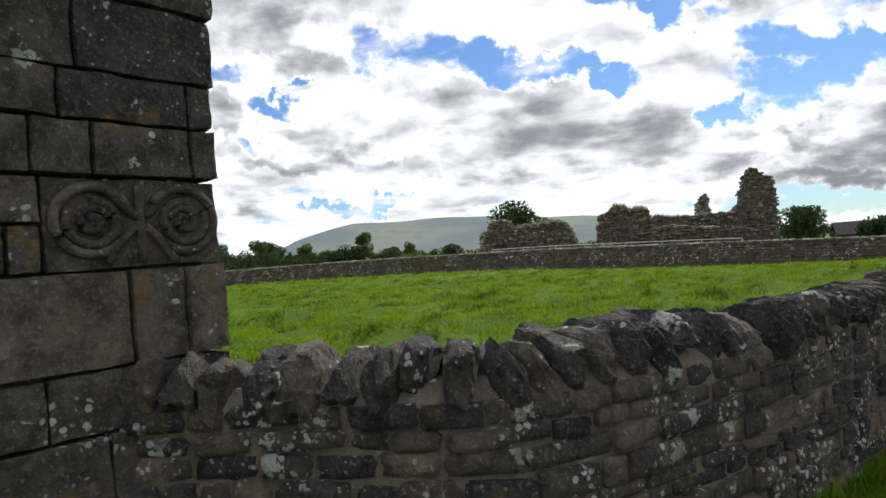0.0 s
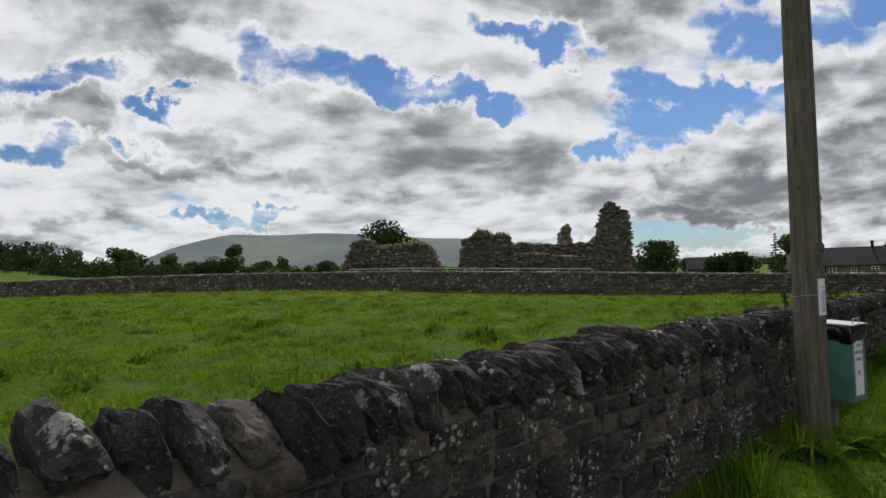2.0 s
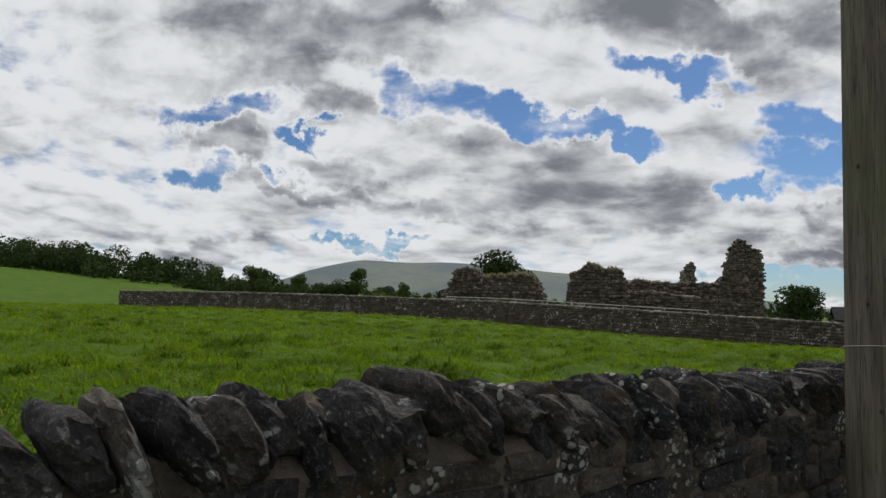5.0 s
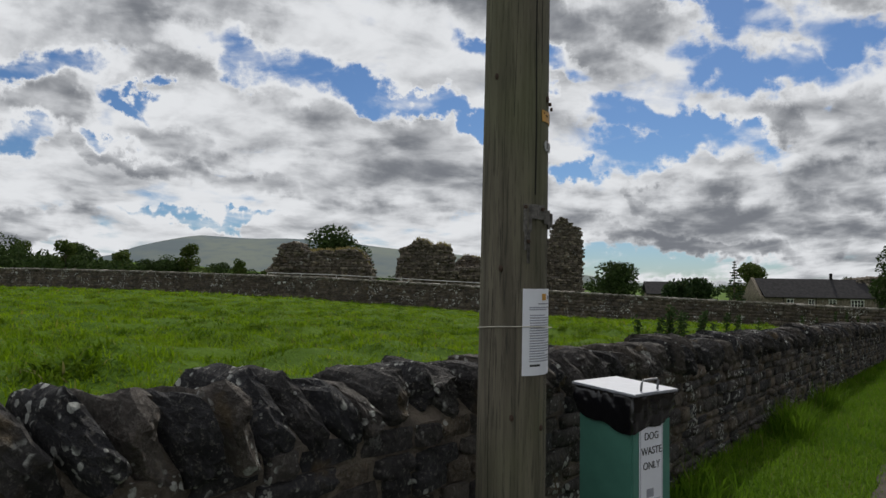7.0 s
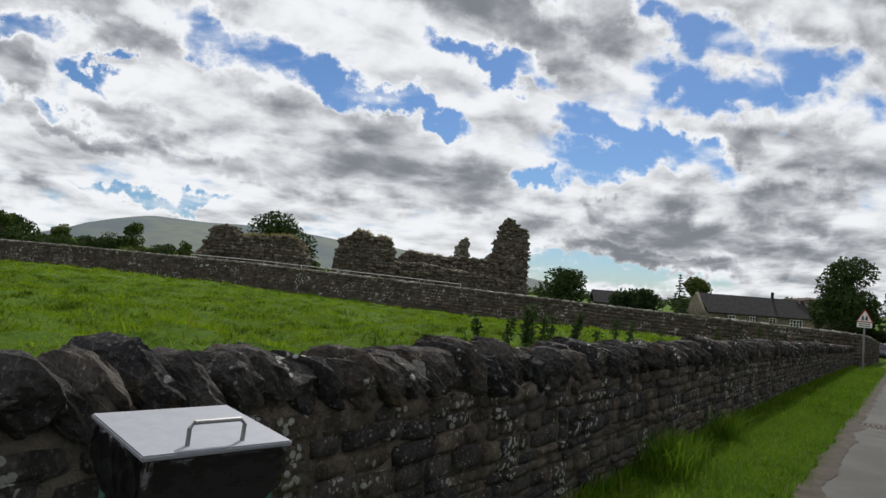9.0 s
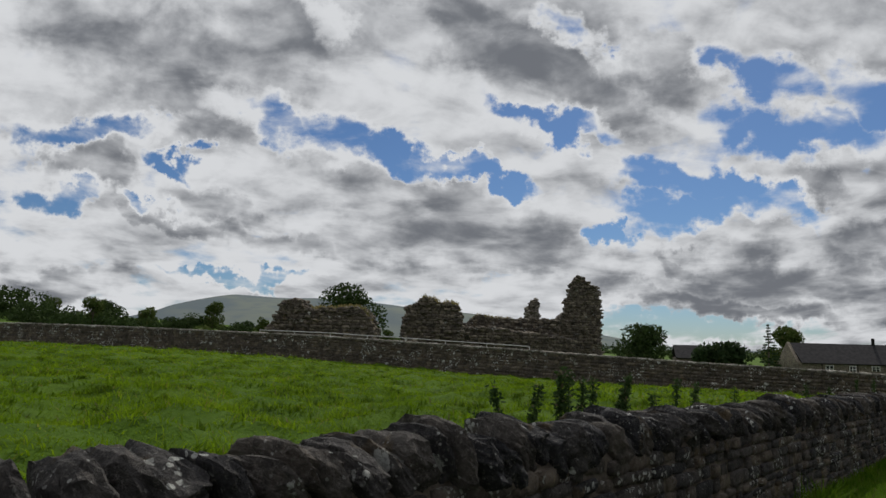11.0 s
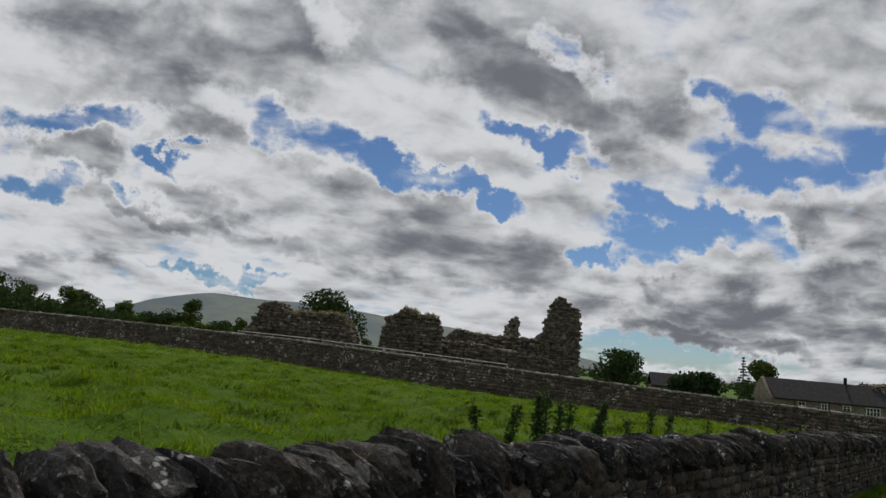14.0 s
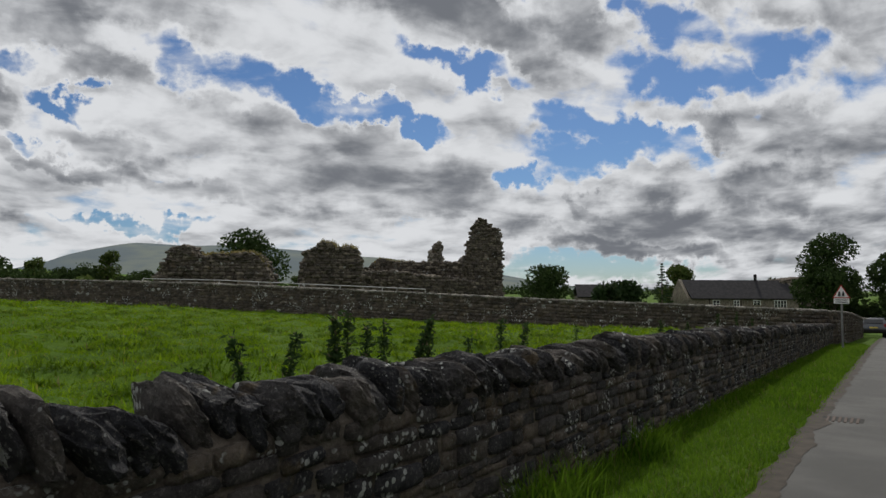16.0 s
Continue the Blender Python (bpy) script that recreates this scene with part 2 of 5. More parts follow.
def mortar_material(name, c1, c2, scale=1.0):
    k = Mat(name, 0.95, spec=0.2)
    n, f = k.noise(6 * scale, 5, 0.6), k.noise(70 * scale, 4, 0.7)
    c = k.mix(k.ramp(n, 0.35, 0.68), c1, c2)
    c = k.mix(k.ramp(f, 0.5, 0.75, 0, 0.5), c, (0.05, 0.045, 0.04))
    return k.base(c).bump(k.math("ADD", f, k.math("MULTIPLY", k.noise(14 * scale, 5, 0.65), 2.0)), 1.0, 0.02).m


M_MORTAR = mortar_material("lime_mortar", (0.20, 0.168, 0.136), (0.10, 0.088, 0.075))
M_CORE = mortar_material("rubble_core", (0.12, 0.10, 0.075), (0.07, 0.06, 0.05), 0.5)


def grass_ground(name, c1, c2, c3):
    k = Mat(name, 0.95, spec=0.1)
    a, b, f = k.noise(0.35, 4, 0.55), k.noise(2.6, 5, 0.6), k.noise(22, 4, 0.7)
    c = k.mix(k.ramp(a, 0.35, 0.65), c1, c2)
    c = k.mix(k.ramp(b, 0.5, 0.72, 0, 0.7), c, c3)
    c = k.mix(k.ramp(f, 0.5, 0.8, 0, 0.5), c, (0.03, 0.05, 0.012))
    return k.base(c).bump(f, 0.8, 0.05).m


M_GROUND = grass_ground("pasture_turf", (0.050, 0.100, 0.007), (0.072, 0.13, 0.009), (0.030, 0.062, 0.006))


def blade_material(name, c1, c2, c3, trans=0.35):
    k = Mat(name, 0.75, spec=0.04)
    r = k.random()
    c = k.mix(k.ramp(r, 0.0, 0.8), c1, c2)
    c = k.mix(k.ramp(r, 0.93, 0.97), c, c3)
    c = k.mix(k.ramp(k.noise(0.5, 3, 0.5), 0.42, 0.66, 0.0, 0.5), c, k.mix(1.0, c, (0.6, 0.72, 0.55), "MULTIPLY"))
    c = k.mix(k.ramp(k.noise(2.2, 4, 0.6), 0.48, 0.68, 0.0, 0.6), c, k.mix(1.0, c, (0.5, 0.62, 0.5), "MULTIPLY"))
    k.base(c)
    tr = k.N.new("ShaderNodeBsdfTranslucent")
    k.L.new(c, tr.inputs["Color"])
    ms = k.N.new("ShaderNodeMixShader")
    ms.inputs[0].default_value = trans
    k.L.new(k.b.outputs[0], ms.inputs[1])
    k.L.new(tr.outputs[0], ms.inputs[2])
    k.L.new(ms.outputs[0], k.N["Material Output"].inputs[0])
    return k.m


M_BLADE = blade_material("grass_blade", (0.12, 0.20, 0.006), (0.175, 0.27, 0.009), (0.22, 0.21, 0.05), 0.55)
M_VERGE = blade_material("verge_blade", (0.085, 0.165, 0.011), (0.135, 0.235, 0.017), (0.2, 0.19, 0.07), 0.45)
M_LEAF = blade_material("leaf_dark", (0.03, 0.05, 0.018), (0.052, 0.08, 0.026), (0.075, 0.10, 0.036), 0.2)
M_LEAF2 = blade_material("leaf_olive", (0.055, 0.085, 0.022), (0.09, 0.12, 0.032), (0.14, 0.13, 0.05), 0.25)
M_NEEDLE = blade_material("conifer_needle", (0.028, 0.05, 0.022), (0.045, 0.07, 0.03), (0.06, 0.08, 0.03), 0.15)
M_WEED = blade_material("weed_leaf", (0.03, 0.055, 0.02), (0.05, 0.085, 0.028), (0.13, 0.115, 0.07), 0.25)


def wood_material():
    k = Mat("weathered_pole_wood", 0.85, spec=0.25)
    v = k.coords((14, 14, 0.9))
    n, f = k.noise(1.6, 6, 0.6, v, 0.6), k.noise(9, 4, 0.7, k.coords((12, 12, 0.6)))
    c = k.mix(k.ramp(n, 0.3, 0.7), (0.085, 0.076, 0.058), (0.16, 0.143, 0.108))
    c = k.mix(k.ramp(f, 0.48, 0.66, 0, 0.85), c, (0.042, 0.038, 0.033))
    c = k.mix(k.ramp(k.noise(1.1, 3, 0.5), 0.5, 0.7, 0, 0.5), c, (0.12, 0.135, 0.065))
    return k.base(c).bump(k.math("ADD", n, f), 0.5, 0.008).m


M_POLE = wood_material()


def plain(name, col, rough=0.6, metal=0.0, vary=0.15, scale=12, bump=0.0, spec=0.4):
    k = Mat(name, rough, metal, spec)
    n = k.noise(scale, 5, 0.6)
    d = tuple(c * (1 - vary) for c in col)
    u = tuple(min(1.0, c * (1 + vary)) for c in col)
    k.base(k.mix(k.ramp(n, 0.3, 0.7), d, u))
    if bump:
        k.bump(k.noise(scale * 6, 4, 0.6), bump, 0.005)
    return k.m


def asphalt():
    k = Mat("worn_asphalt", 0.88, spec=0.3)
    a, f = k.noise(0.9, 5, 0.6), k.noise(160, 3, 0.7)
    c = k.mix(k.ramp(a, 0.35, 0.65), (0.06, 0.0595, 0.058), (0.09, 0.0885, 0.086))
    c = k.mix(k.ramp(f, 0.5, 0.7, 0, 0.6), c, (0.055, 0.054, 0.052))
    return k.base(c).bump(f, 0.5, 0.006).m


M_ROAD = asphalt()
M_DIRT = plain("edge_grit", (0.04, 0.032, 0.024), 0.95, 0, 0.4, 5, 0.12)
M_BLACK = plain("black_gap", (0.012, 0.011, 0.010), 0.9, 0, 0.2)
M_STEEL = plain("brushed_steel_lid", (0.27, 0.285, 0.325), 0.6, 0.3, 0.06, 30)
M_CHROME = plain("bare_steel_bar", (0.3, 0.3, 0.31), 0.5, 1.0, 0.1, 30)
M_BIN = plain("green_painted_metal", (0.065, 0.19, 0.15), 0.45, 0, 0.12, 5, 0.1)
M_BAG = plain("black_bin_liner", (0.006, 0.006, 0.008), 0.16, 0, 0.2, 6, 0.7, 0.6)
M_PAPER = plain("white_paper", (0.72, 0.74, 0.80), 0.6, 0, 0.03, 8)
M_INK = plain("dark_ink", (0.03, 0.03, 0.035), 0.7)
M_GREYINK = plain("grey_print", (0.30, 0.31, 0.36), 0.7)
M_TORN = plain("torn_grey_paper", (0.12, 0.113, 0.105), 0.8, 0, 0.4, 60)
M_STRING = plain("pale_string", (0.55, 0.52, 0.45), 0.8)
M_YELLOW = plain("yellow_tag", (0.50, 0.27, 0.05), 0.5, 0, 0.2, 40)
M_ALU = plain("grey_aluminium", (0.35, 0.35, 0.35), 0.5, 0.6, 0.2, 40)
M_RUST = plain("rusty_nail", (0.05, 0.03, 0.02), 0.8)
M_SLATE = plain("slate_roof", (0.028, 0.027, 0.030), 0.9, 0, 0.3, 2.5, 0.3, 0.15)
M_HOUSE = stone_material("house_stone", ((0.22, 0.19, 0.145), (0.28, 0.24, 0.185), (0.33, 0.29, 0.23)), 0.1, 0.5, 0.2)
M_BARN = stone_material("barn_stone", ((0.16, 0.13, 0.105), (0.20, 0.165, 0.13), (0.25, 0.21, 0.17)), 0.2, 0.4, 0.2)
M_WHITE = plain("white_window_paint", (0.75, 0.75, 0.73), 0.5, 0, 0.05)
M_BARK = plain("tree_bark", (0.09, 0.075, 0.055), 0.95, 0, 0.35, 8, 0.6)
M_RAIL = plain("galvanised_rail", (0.5, 0.5, 0.48), 0.45, 0.5, 0.1)
M_SIGNW = plain("sign_white", (0.7, 0.7, 0.68), 0.5, 0, 0.05)
M_SIGNR = plain("sign_red", (0.42, 0.03, 0.03), 0.5, 0, 0.1)
M_SIGNB = plain("sign_grey_back", (0.22, 0.22, 0.22), 0.6, 0.3, 0.1)
M_CAR = plain("dark_grey_car_paint", (0.085, 0.09, 0.097), 0.25, 0.3, 0.05, 3)
M_TYRE = plain("tyre_rubber", (0.015, 0.015, 0.015), 0.85)
M_LAMP = plain("red_lamp_lens", (0.22, 0.012, 0.012), 0.3)
M_PLATE = plain("number_plate", (0.6, 0.45, 0.08), 0.5)


def glass(name, col):
    k = Mat(name, 0.08, 0, 0.6)
    return k.base(col).m


M_GLASS = glass("dark_window_glass", (0.02, 0.022, 0.025))

# ---- mesh helpers ----


def bm_object(name, bm, material, parent=None, label=""):
    me = bpy.data.meshes.new(name)
    bm.to_mesh(me)
    bm.free()
    me.materials.append(material)
    ob = new(name, me)
    if parent is not None:
        ob.parent = parent
    if label:
        tagged(ob, label)
    return ob


def part(name, bm, material, parent, label=""):
    return bm_object(name, bm, material, parent, label)


def thing(name, label, category, group="", kind="", at=(0, 0, 0), turn=0.0):
    ob = new(name)
    ob.empty_display_size = 0.2
    ob.matrix_world = pose(*at, 0, 0, turn)
    return tagged(ob, label, category, group, kind)


def smooth(ob):
    ob.data.polygons.foreach_set("use_smooth", [True] * len(ob.data.polygons))
    return ob


def box(size, at=(0, 0, 0), turn=(0, 0, 0), bevel=0.0, bm=None):
    own = bmesh.new()
    bmesh.ops.create_cube(own, size=1.0, matrix=pose(*at, *turn) @ Matrix.Diagonal((*size, 1)))
    if bevel:
        bmesh.ops.bevel(own, geom=own.edges[:], offset=bevel, segments=2, affect="EDGES")
    if bm is None:
        return own
    me = bpy.data.meshes.new("tmp")
    own.to_mesh(me)
    own.free()
    bm.from_mesh(me)
    bpy.data.meshes.remove(me)
    return bm


def tube(points, radius, sides=8, bm=None, radii=None):
    """A round bar swept along points."""
    bm = bm or bmesh.new()
    pts = [Vector(p) for p in points]
    rings = []
    for i, p in enumerate(pts):
        d = (pts[min(i + 1, len(pts) - 1)] - pts[max(i - 1, 0)]).normalized()
        a = d.cross(Vector((0, 0, 1)) if abs(d.z) < 0.9 else Vector((1, 0, 0))).normalized()
        b = d.cross(a)
        r = radii[i] if radii else radius
        rings.append([bm.verts.new(p + r * (math.cos(q) * a + math.sin(q) * b))
                      for q in (2 * math.pi * j / sides for j in range(sides))])
    for u, v in zip(rings, rings[1:]):
        for j in range(sides):
            bm.faces.new((u[j], u[(j + 1) % sides], v[(j + 1) % sides], v[j]))
    bm.faces.new(rings[0][::-1])
    bm.faces.new(rings[-1])
    return bm


def words(text, size, material, parent, m, name="lettering", thick=0.0008):
    cu = bpy.data.curves.new(name, "FONT")
    cu.body, cu.size, cu.align_x, cu.extrude = text, size, "CENTER", thick
    tmp = bpy.data.objects.new("tmp_text", cu)
    scene.collection.objects.link(tmp)
    me = bpy.data.meshes.new_from_object(tmp.evaluated_get(bpy.context.evaluated_depsgraph_get()))
    bpy.data.objects.remove(tmp)
    me.materials.append(material)
    ob = new(name, me)
    ob.parent = parent
    ob.matrix_local = m
    return ob


def rubble_variant(rng, cuts=1, amount=0.12, roundness=0.16):
    """Vertices and faces of one irregular unit block."""
    bm = bmesh.new()
    bmesh.ops.create_cube(bm, size=1.0)
    bmesh.ops.subdivide_edges(bm, edges=bm.edges[:], cuts=cuts, use_grid_fill=True)
    for v in bm.verts:
        corner = sum(abs(abs(c) - 0.5) < 1e-4 for c in v.co)
        v.co *= 1 - roundness * (corner - 1) / 2 if corner > 1 else 1
        v.co += Vector(rng.uniform(-1, 1, 3)) * amount * (0.35 if corner == 1 else 0.55)
    me = bpy.data.meshes.new("stone_block")
    bm.to_mesh(me)
    bm.free()
    return me


def mesh_arrays(me):
    co = np.empty(len(me.vertices) * 3)
    me.vertices.foreach_get("co", co)
    return co.reshape(-1, 3), np.array([list(p.vertices) for p in me.polygons])


def joined(name, pieces, variants, material, parent=None, label="", category="", flat=True):
    """Many blocks (variant, 4x4 matrix) in one mesh."""
    vs, fs, n = [], [], 0
    arrays = [mesh_arrays(v) for v in variants]
    for k, m in pieces:
        co, fa = arrays[k]
        a = np.array(m)
        vs.append(co @ a[:3, :3].T + a[:3, 3])
        fs.append(fa + n)
        n += len(co)
    return quads_object(name, np.concatenate(vs), np.concatenate(fs), material, parent, label, category)


def quads_object(name, vs, fs, material, parent=None, label="", category=""):
    me = bpy.data.meshes.new(name)
    k = fs.shape[1]
    me.vertices.add(len(vs))
    me.vertices.foreach_set("co", np.ascontiguousarray(vs, dtype=np.float32).ravel())
    me.loops.add(fs.size)
    me.loops.foreach_set("vertex_index", np.ascontiguousarray(fs, dtype=np.int32).ravel())
    me.polygons.add(len(fs))
    me.polygons.foreach_set("loop_start", np.arange(0, fs.size, k, dtype=np.int32))
    me.update(calc_edges=True)
    me.materials.append(material)
    ob = new(name, me)
    if parent is not None:
        ob.parent = parent
    tagged(ob, label, category, kind="stuff")
    return ob


RNG = np.random.default_rng(7)
BLOCKS = [rubble_variant(RNG) for _ in range(14)]
FACED = [rubble_variant(RNG, 2, 0.085, 0.12) for _ in range(14)]
COPES = []
for c in range(16):
    bm = bmesh.new()
    chips = [(Vector((RNG.normal(), RNG.normal() * 0.8, RNG.normal() * 0.8 + 0.35)).normalized(), RNG.uniform(0.72, 1.05)) for _ in range(9)]
    bmesh.ops.create_cube(bm, size=1.0)
    bmesh.ops.subdivide_edges(bm, edges=bm.edges[:], cuts=6, use_grid_fill=True)
    for v in bm.verts:
        p = v.co * 2
        q = Vector((p.x, p.y, p.z))
        q /= (abs(p.x) ** 7 + abs(p.y) ** 7 + abs(p.z) ** 7) ** (1 / 7) / max(abs(p.x), abs(p.y), abs(p.z)) # soft box
        t = (q.z + 1) / 2
        q.x *= 0.80 + 0.22 * math.sin(math.pi * min(1, 0.10 + t * 0.70)) - 0.18 * t ** 4
        q.y *= 1.0 - 0.22 * t ** 3
        n1, n2 = noise.noise_vector(q * 0.9 + Vector((c * 9.1, 0, 0))), noise.noise_vector(q * 2.6 + Vector((0, c * 5.3, 0)))
        for n, far in chips:
            over = q.dot(n) - far
            if over > 0:
                q = q - n * over * 0.9
        v.co = (q + n1 * 0.17 + n2 * 0.12 + noise.noise_vector(q * 6 + Vector((c, 3, 1))) * 0.035 + Vector((0, 0, 0.25 * n1.y * t))) * 0.5
    me = bpy.data.meshes.new("coping_block")
    bm.to_mesh(me)
    bm.free()
    COPES.append(me)
for me in BLOCKS + FACED + COPES:
    me.materials.clear()

# ---- plan ----
BASE_Y, BASE_Z = (-30, -7, 0, 5, 9, 16, 37, 64, 110, 160), (0.85, 0.34, 0.17, 0.11, 0.03, -0.18, -0.85, -2.0, -4.2, -5.0)
TOP_Y, TOP_Z = (-9, -6.5, -4.8, -3.2, -1.5, 1.2, 4, 11.5, 20, 37), (1.47, 1.46, 1.42, 1.385, 1.33, 1.27, 1.20, 1.02, 0.74, 0.10)
FACE = ((-1.39, -7.66), (-0.97, -7.21), (-0.65, -6.98), (-0.42, -6.83), (-0.15, -6.45), (-0.05, -5.75), (0.02, -5.0), (0.04, -3.8), (0.05, -2.6), (0.05, -0.8),
        (0.05, 0.5), (0.05, 3), (0.05, 12), (0.05, 24), (0.05, 36.5))


def lane_z(y):
    return float(np.interp(y, BASE_Y, BASE_Z))


def top_z(y):
    return float(np.interp(y, TOP_Y, TOP_Z))


def field_z(x, y):
    """Height of the pasture."""
    z = 0.95 - 0.035 * max(0.0, y) - 0.01 * max(0.0, -y - 5)
    far = min(1.0, max(0.0, (-x - 6) / 26.0))
    rise = 0.55 * far * math.exp(-((y - 20) / 14.0) ** 2) * min(1, max(0.0, (-x - 10) / 14))
    return z + rise


class Line:
    """A smooth plan line with arc length."""

    def __init__(self, pts, step=0.05):
        p = [Vector((*q, 0)) for q in pts]
        out = []
        for i in range(len(p) - 1):
            a, b, c, d = p[max(i - 1, 0)], p[i], p[i + 1], p[min(i + 2, len(p) - 1)]
            n = max(2, int((c - b).length / step))
            ta, tb = (c - a) / max((c - a).length, 1e-6) * (c - b).length, (d - b) / max((d - b).length, 1e-6) * (c - b).length
            for j in range(n):
                t = j / n
                out.append((2 * t ** 3 - 3 * t ** 2 + 1) * b + (t ** 3 - 2 * t ** 2 + t) * ta + (-2 * t ** 3 + 3 * t ** 2) * c + (t ** 3 - t ** 2) * tb)
        out.append(p[-1])
        self.p = np.array([[v.x, v.y] for v in out])
        self.s = np.concatenate([[0], np.cumsum(np.linalg.norm(np.diff(self.p, axis=0), axis=1))])
        self.length = float(self.s[-1])

    def at(self, s):
        x, y = np.interp(s, self.s, self.p[:, 0]), np.interp(s, self.s, self.p[:, 1])
        e = 0.06
        dx = np.interp(s + e, self.s, self.p[:, 0]) - np.interp(s - e, self.s, self.p[:, 0])
        dy = np.interp(s + e, self.s, self.p[:, 1]) - np.interp(s - e, self.s, self.p[:, 1])
        return Vector((x, y, 0)), math.atan2(dy, dx)


NEAR = Line(FACE)
THICK = 0.42


def wall_core(name, line, lo, hi, front, thick, material, label, category, step=0.25, bulge=0.0):
    """The solid heart of a wall along a plan line."""
    bm = bmesh.new()
    rows = []
    n = int(line.length / step) + 1
    for i in range(n + 1):
        p, h = line.at(line.length * i / n)
        nrm = Vector((math.sin(h), -math.cos(h), 0))
        a, b = p - nrm * front, p - nrm * (front + thick)
        z0, z1 = lo(p), hi(p)
        a2, b2 = a - nrm * 0.06, b + nrm * 0.06
        rows.append([bm.verts.new((a.x, a.y, z0)), bm.verts.new((a.x, a.y, z1 - bulge)), bm.verts.new((a2.x, a2.y, z1)),
                     bm.verts.new((b2.x, b2.y, z1)), bm.verts.new((b.x, b.y, z1 - bulge)), bm.verts.new((b.x, b.y, z0))])
    for u, v in zip(rows, rows[1:]):
        for j in range(5):
            bm.faces.new((u[j], v[j], v[j + 1], u[j + 1]))
    bm.faces.new(rows[0])
    bm.faces.new(rows[-1][::-1])
    bmesh.ops.recalc_face_normals(bm, faces=bm.faces[:])
    return tagged(bm_object(name, bm, material), label, category, kind="structure")


def courses(line, lo, hi, rng, hmin, hmax, lmin, lmax, depth, back=False, thick=0.0, proud=0.015):
    """Blocks in courses on a wall's face: (variant, matrix, s)."""
    out, frac = [], []
    p, _ = line.at(line.length / 2)
    total = hi(p) - lo(p)
    z = 0.0
    while z < total - 0.03:
        h = min(rng.uniform(hmin, hmax), total - z)
        if total - z - h < 0.05:
            h = total - z
        frac.append((z / total, (z + h) / total))
        z += h
    for f0, f1 in frac:
        s = rng.uniform(-lmax, 0)
        while s < line.length:
            w = rng.uniform(lmin, lmax) * (1.25 if rng.random() < 0.25 else 1)
            c = s + w / 2
            if 0 < c < line.length:
                p, a = line.at(c)
                nrm = Vector((math.sin(a), -math.cos(a), 0))
                l0, l1 = lo(p), hi(p)
                z0, z1 = l0 + (l1 - l0) * f0, l0 + (l1 - l0) * f1
                off = rng.uniform(-proud, proud)
                q = p - nrm * (thick - depth / 2 + off if back else depth / 2 - off)
                wob = rng.normal(0, 0.012)
                m = Matrix.LocRotScale(Vector((q.x, q.y, (z0 + z1) / 2 + wob * 0.5)), Euler((rng.normal(0, 0.03), rng.normal(0, 0.035), a + rng.normal(0, 0.02))),
                                       Vector((w * 0.99, depth, (z1 - z0) * 0.93)))
                out.append((int(rng.integers(len(BLOCKS))), m, c))
            s += w + 0.014
    return out


# ---- ground, lane and verge ----
def rise_far(x, y):
    """Ground beyond the field: swells to the wooded slope."""
    z = -0.3
    z += 9.0 * min(1.0, max(0.0, (-x - 70 - 0.6 * y) / 120.0)) ** 1.2
    return z


FARLINE_A, FARLINE_B = Vector((-56.3, 11.2)), Vector((0.2, 35.3))


def beyond(x, y):
    """Signed distance past the field's far wall."""
    d = (FARLINE_B - FARLINE_A).normalized()
    return (Vector((x, y)) - FARLINE_A).dot(Vector((-d.y, d.x)))


def face_x(y):
    return float(np.interp(y, NEAR.p[:, 1], NEAR.p[:, 0]))


def ground_z(x, y):
    lz = lane_z(y)
    fx = face_x(y) if -7.6 < y < 36 else (0.05 if y > 0 else -1.5)
    if x > fx - 0.2:
        return lz + 0.03 - 0.10 * min(1.0, max(0.0, (x - 1.05) / 0.3))
    z = field_z(x, y)
    b = beyond(x, y)
    if b > 0:
        k = min(1.0, b / 14.0)
        base = 0.9 - 0.03 * max(0.0, y - 20) if x < -20 else lz + 0.5
        z = z * (1 - k) + max(-6.0, base) * k
    if x < -58 or b > 60:
        far = min(1.0, max(0.0, max(-x - 58, b - 60) / 60.0))
        z = z * (1 - far) + rise_far(x, y) * far
    return z


def axis(stops):
    out = []
    for a, b, n in stops:
        out += list(np.linspace(a, b, n, endpoint=False))
    return out + [stops[-1][1]]


def lumps(x, y):
    """Hummocks of the pasture."""
    return 0.16 * noise.noise((x * 1.1, y * 1.1, 0)) + 0.07 * noise.noise((x * 0.33, y * 0.33, 4)) + 0.13 * max(0.0, noise.noise((x * 2.1, y * 2.1, 9)))


def build_ground():
    xs = axis(((-2600, -300, 12), (-300, -60, 24), (-60, -20, 90), (-20, -1.2, 110), (-1.2, 0.6, 12), (0.6, 1.8, 12), (1.8, 3, 4), (3, 60, 12), (60, 2600, 10)))
    ys = axis(((-2600, -60, 10), (-60, -8, 18), (-8, 14, 130), (14, 45, 90), (45, 130, 40), (130, 400, 20), (400, 2600, 10)))
    bm = bmesh.new()
    grid = []
    for x in xs:
        col = []
        for y in ys:
            z = ground_z(x, y)
            if x < face_x(y) - 0.45 and -45 < x and beyond(x, y) < 0 and y > -12:
                z += lumps(x, y)
            col.append(bm.verts.new((x, y, z)))
        grid.append(col)
    for a, b in zip(grid, grid[1:]):
        for i in range(len(ys) - 1):
            bm.faces.new((a[i], b[i], b[i + 1], a[i + 1]))
    ob = bm_object("ground", bm, M_GROUND)
    smooth(ob)
    return tagged(ob, "bright green grazed pasture turf sloping gently", "ground", kind="structure")


ground = build_ground()


def lane_edge(y):
    return 1.22 + 0.006 * max(0, y) + 0.05 * noise.noise((0, y * 0.7, 3)) + 0.03 * noise.noise((0, y * 3.1, 7))


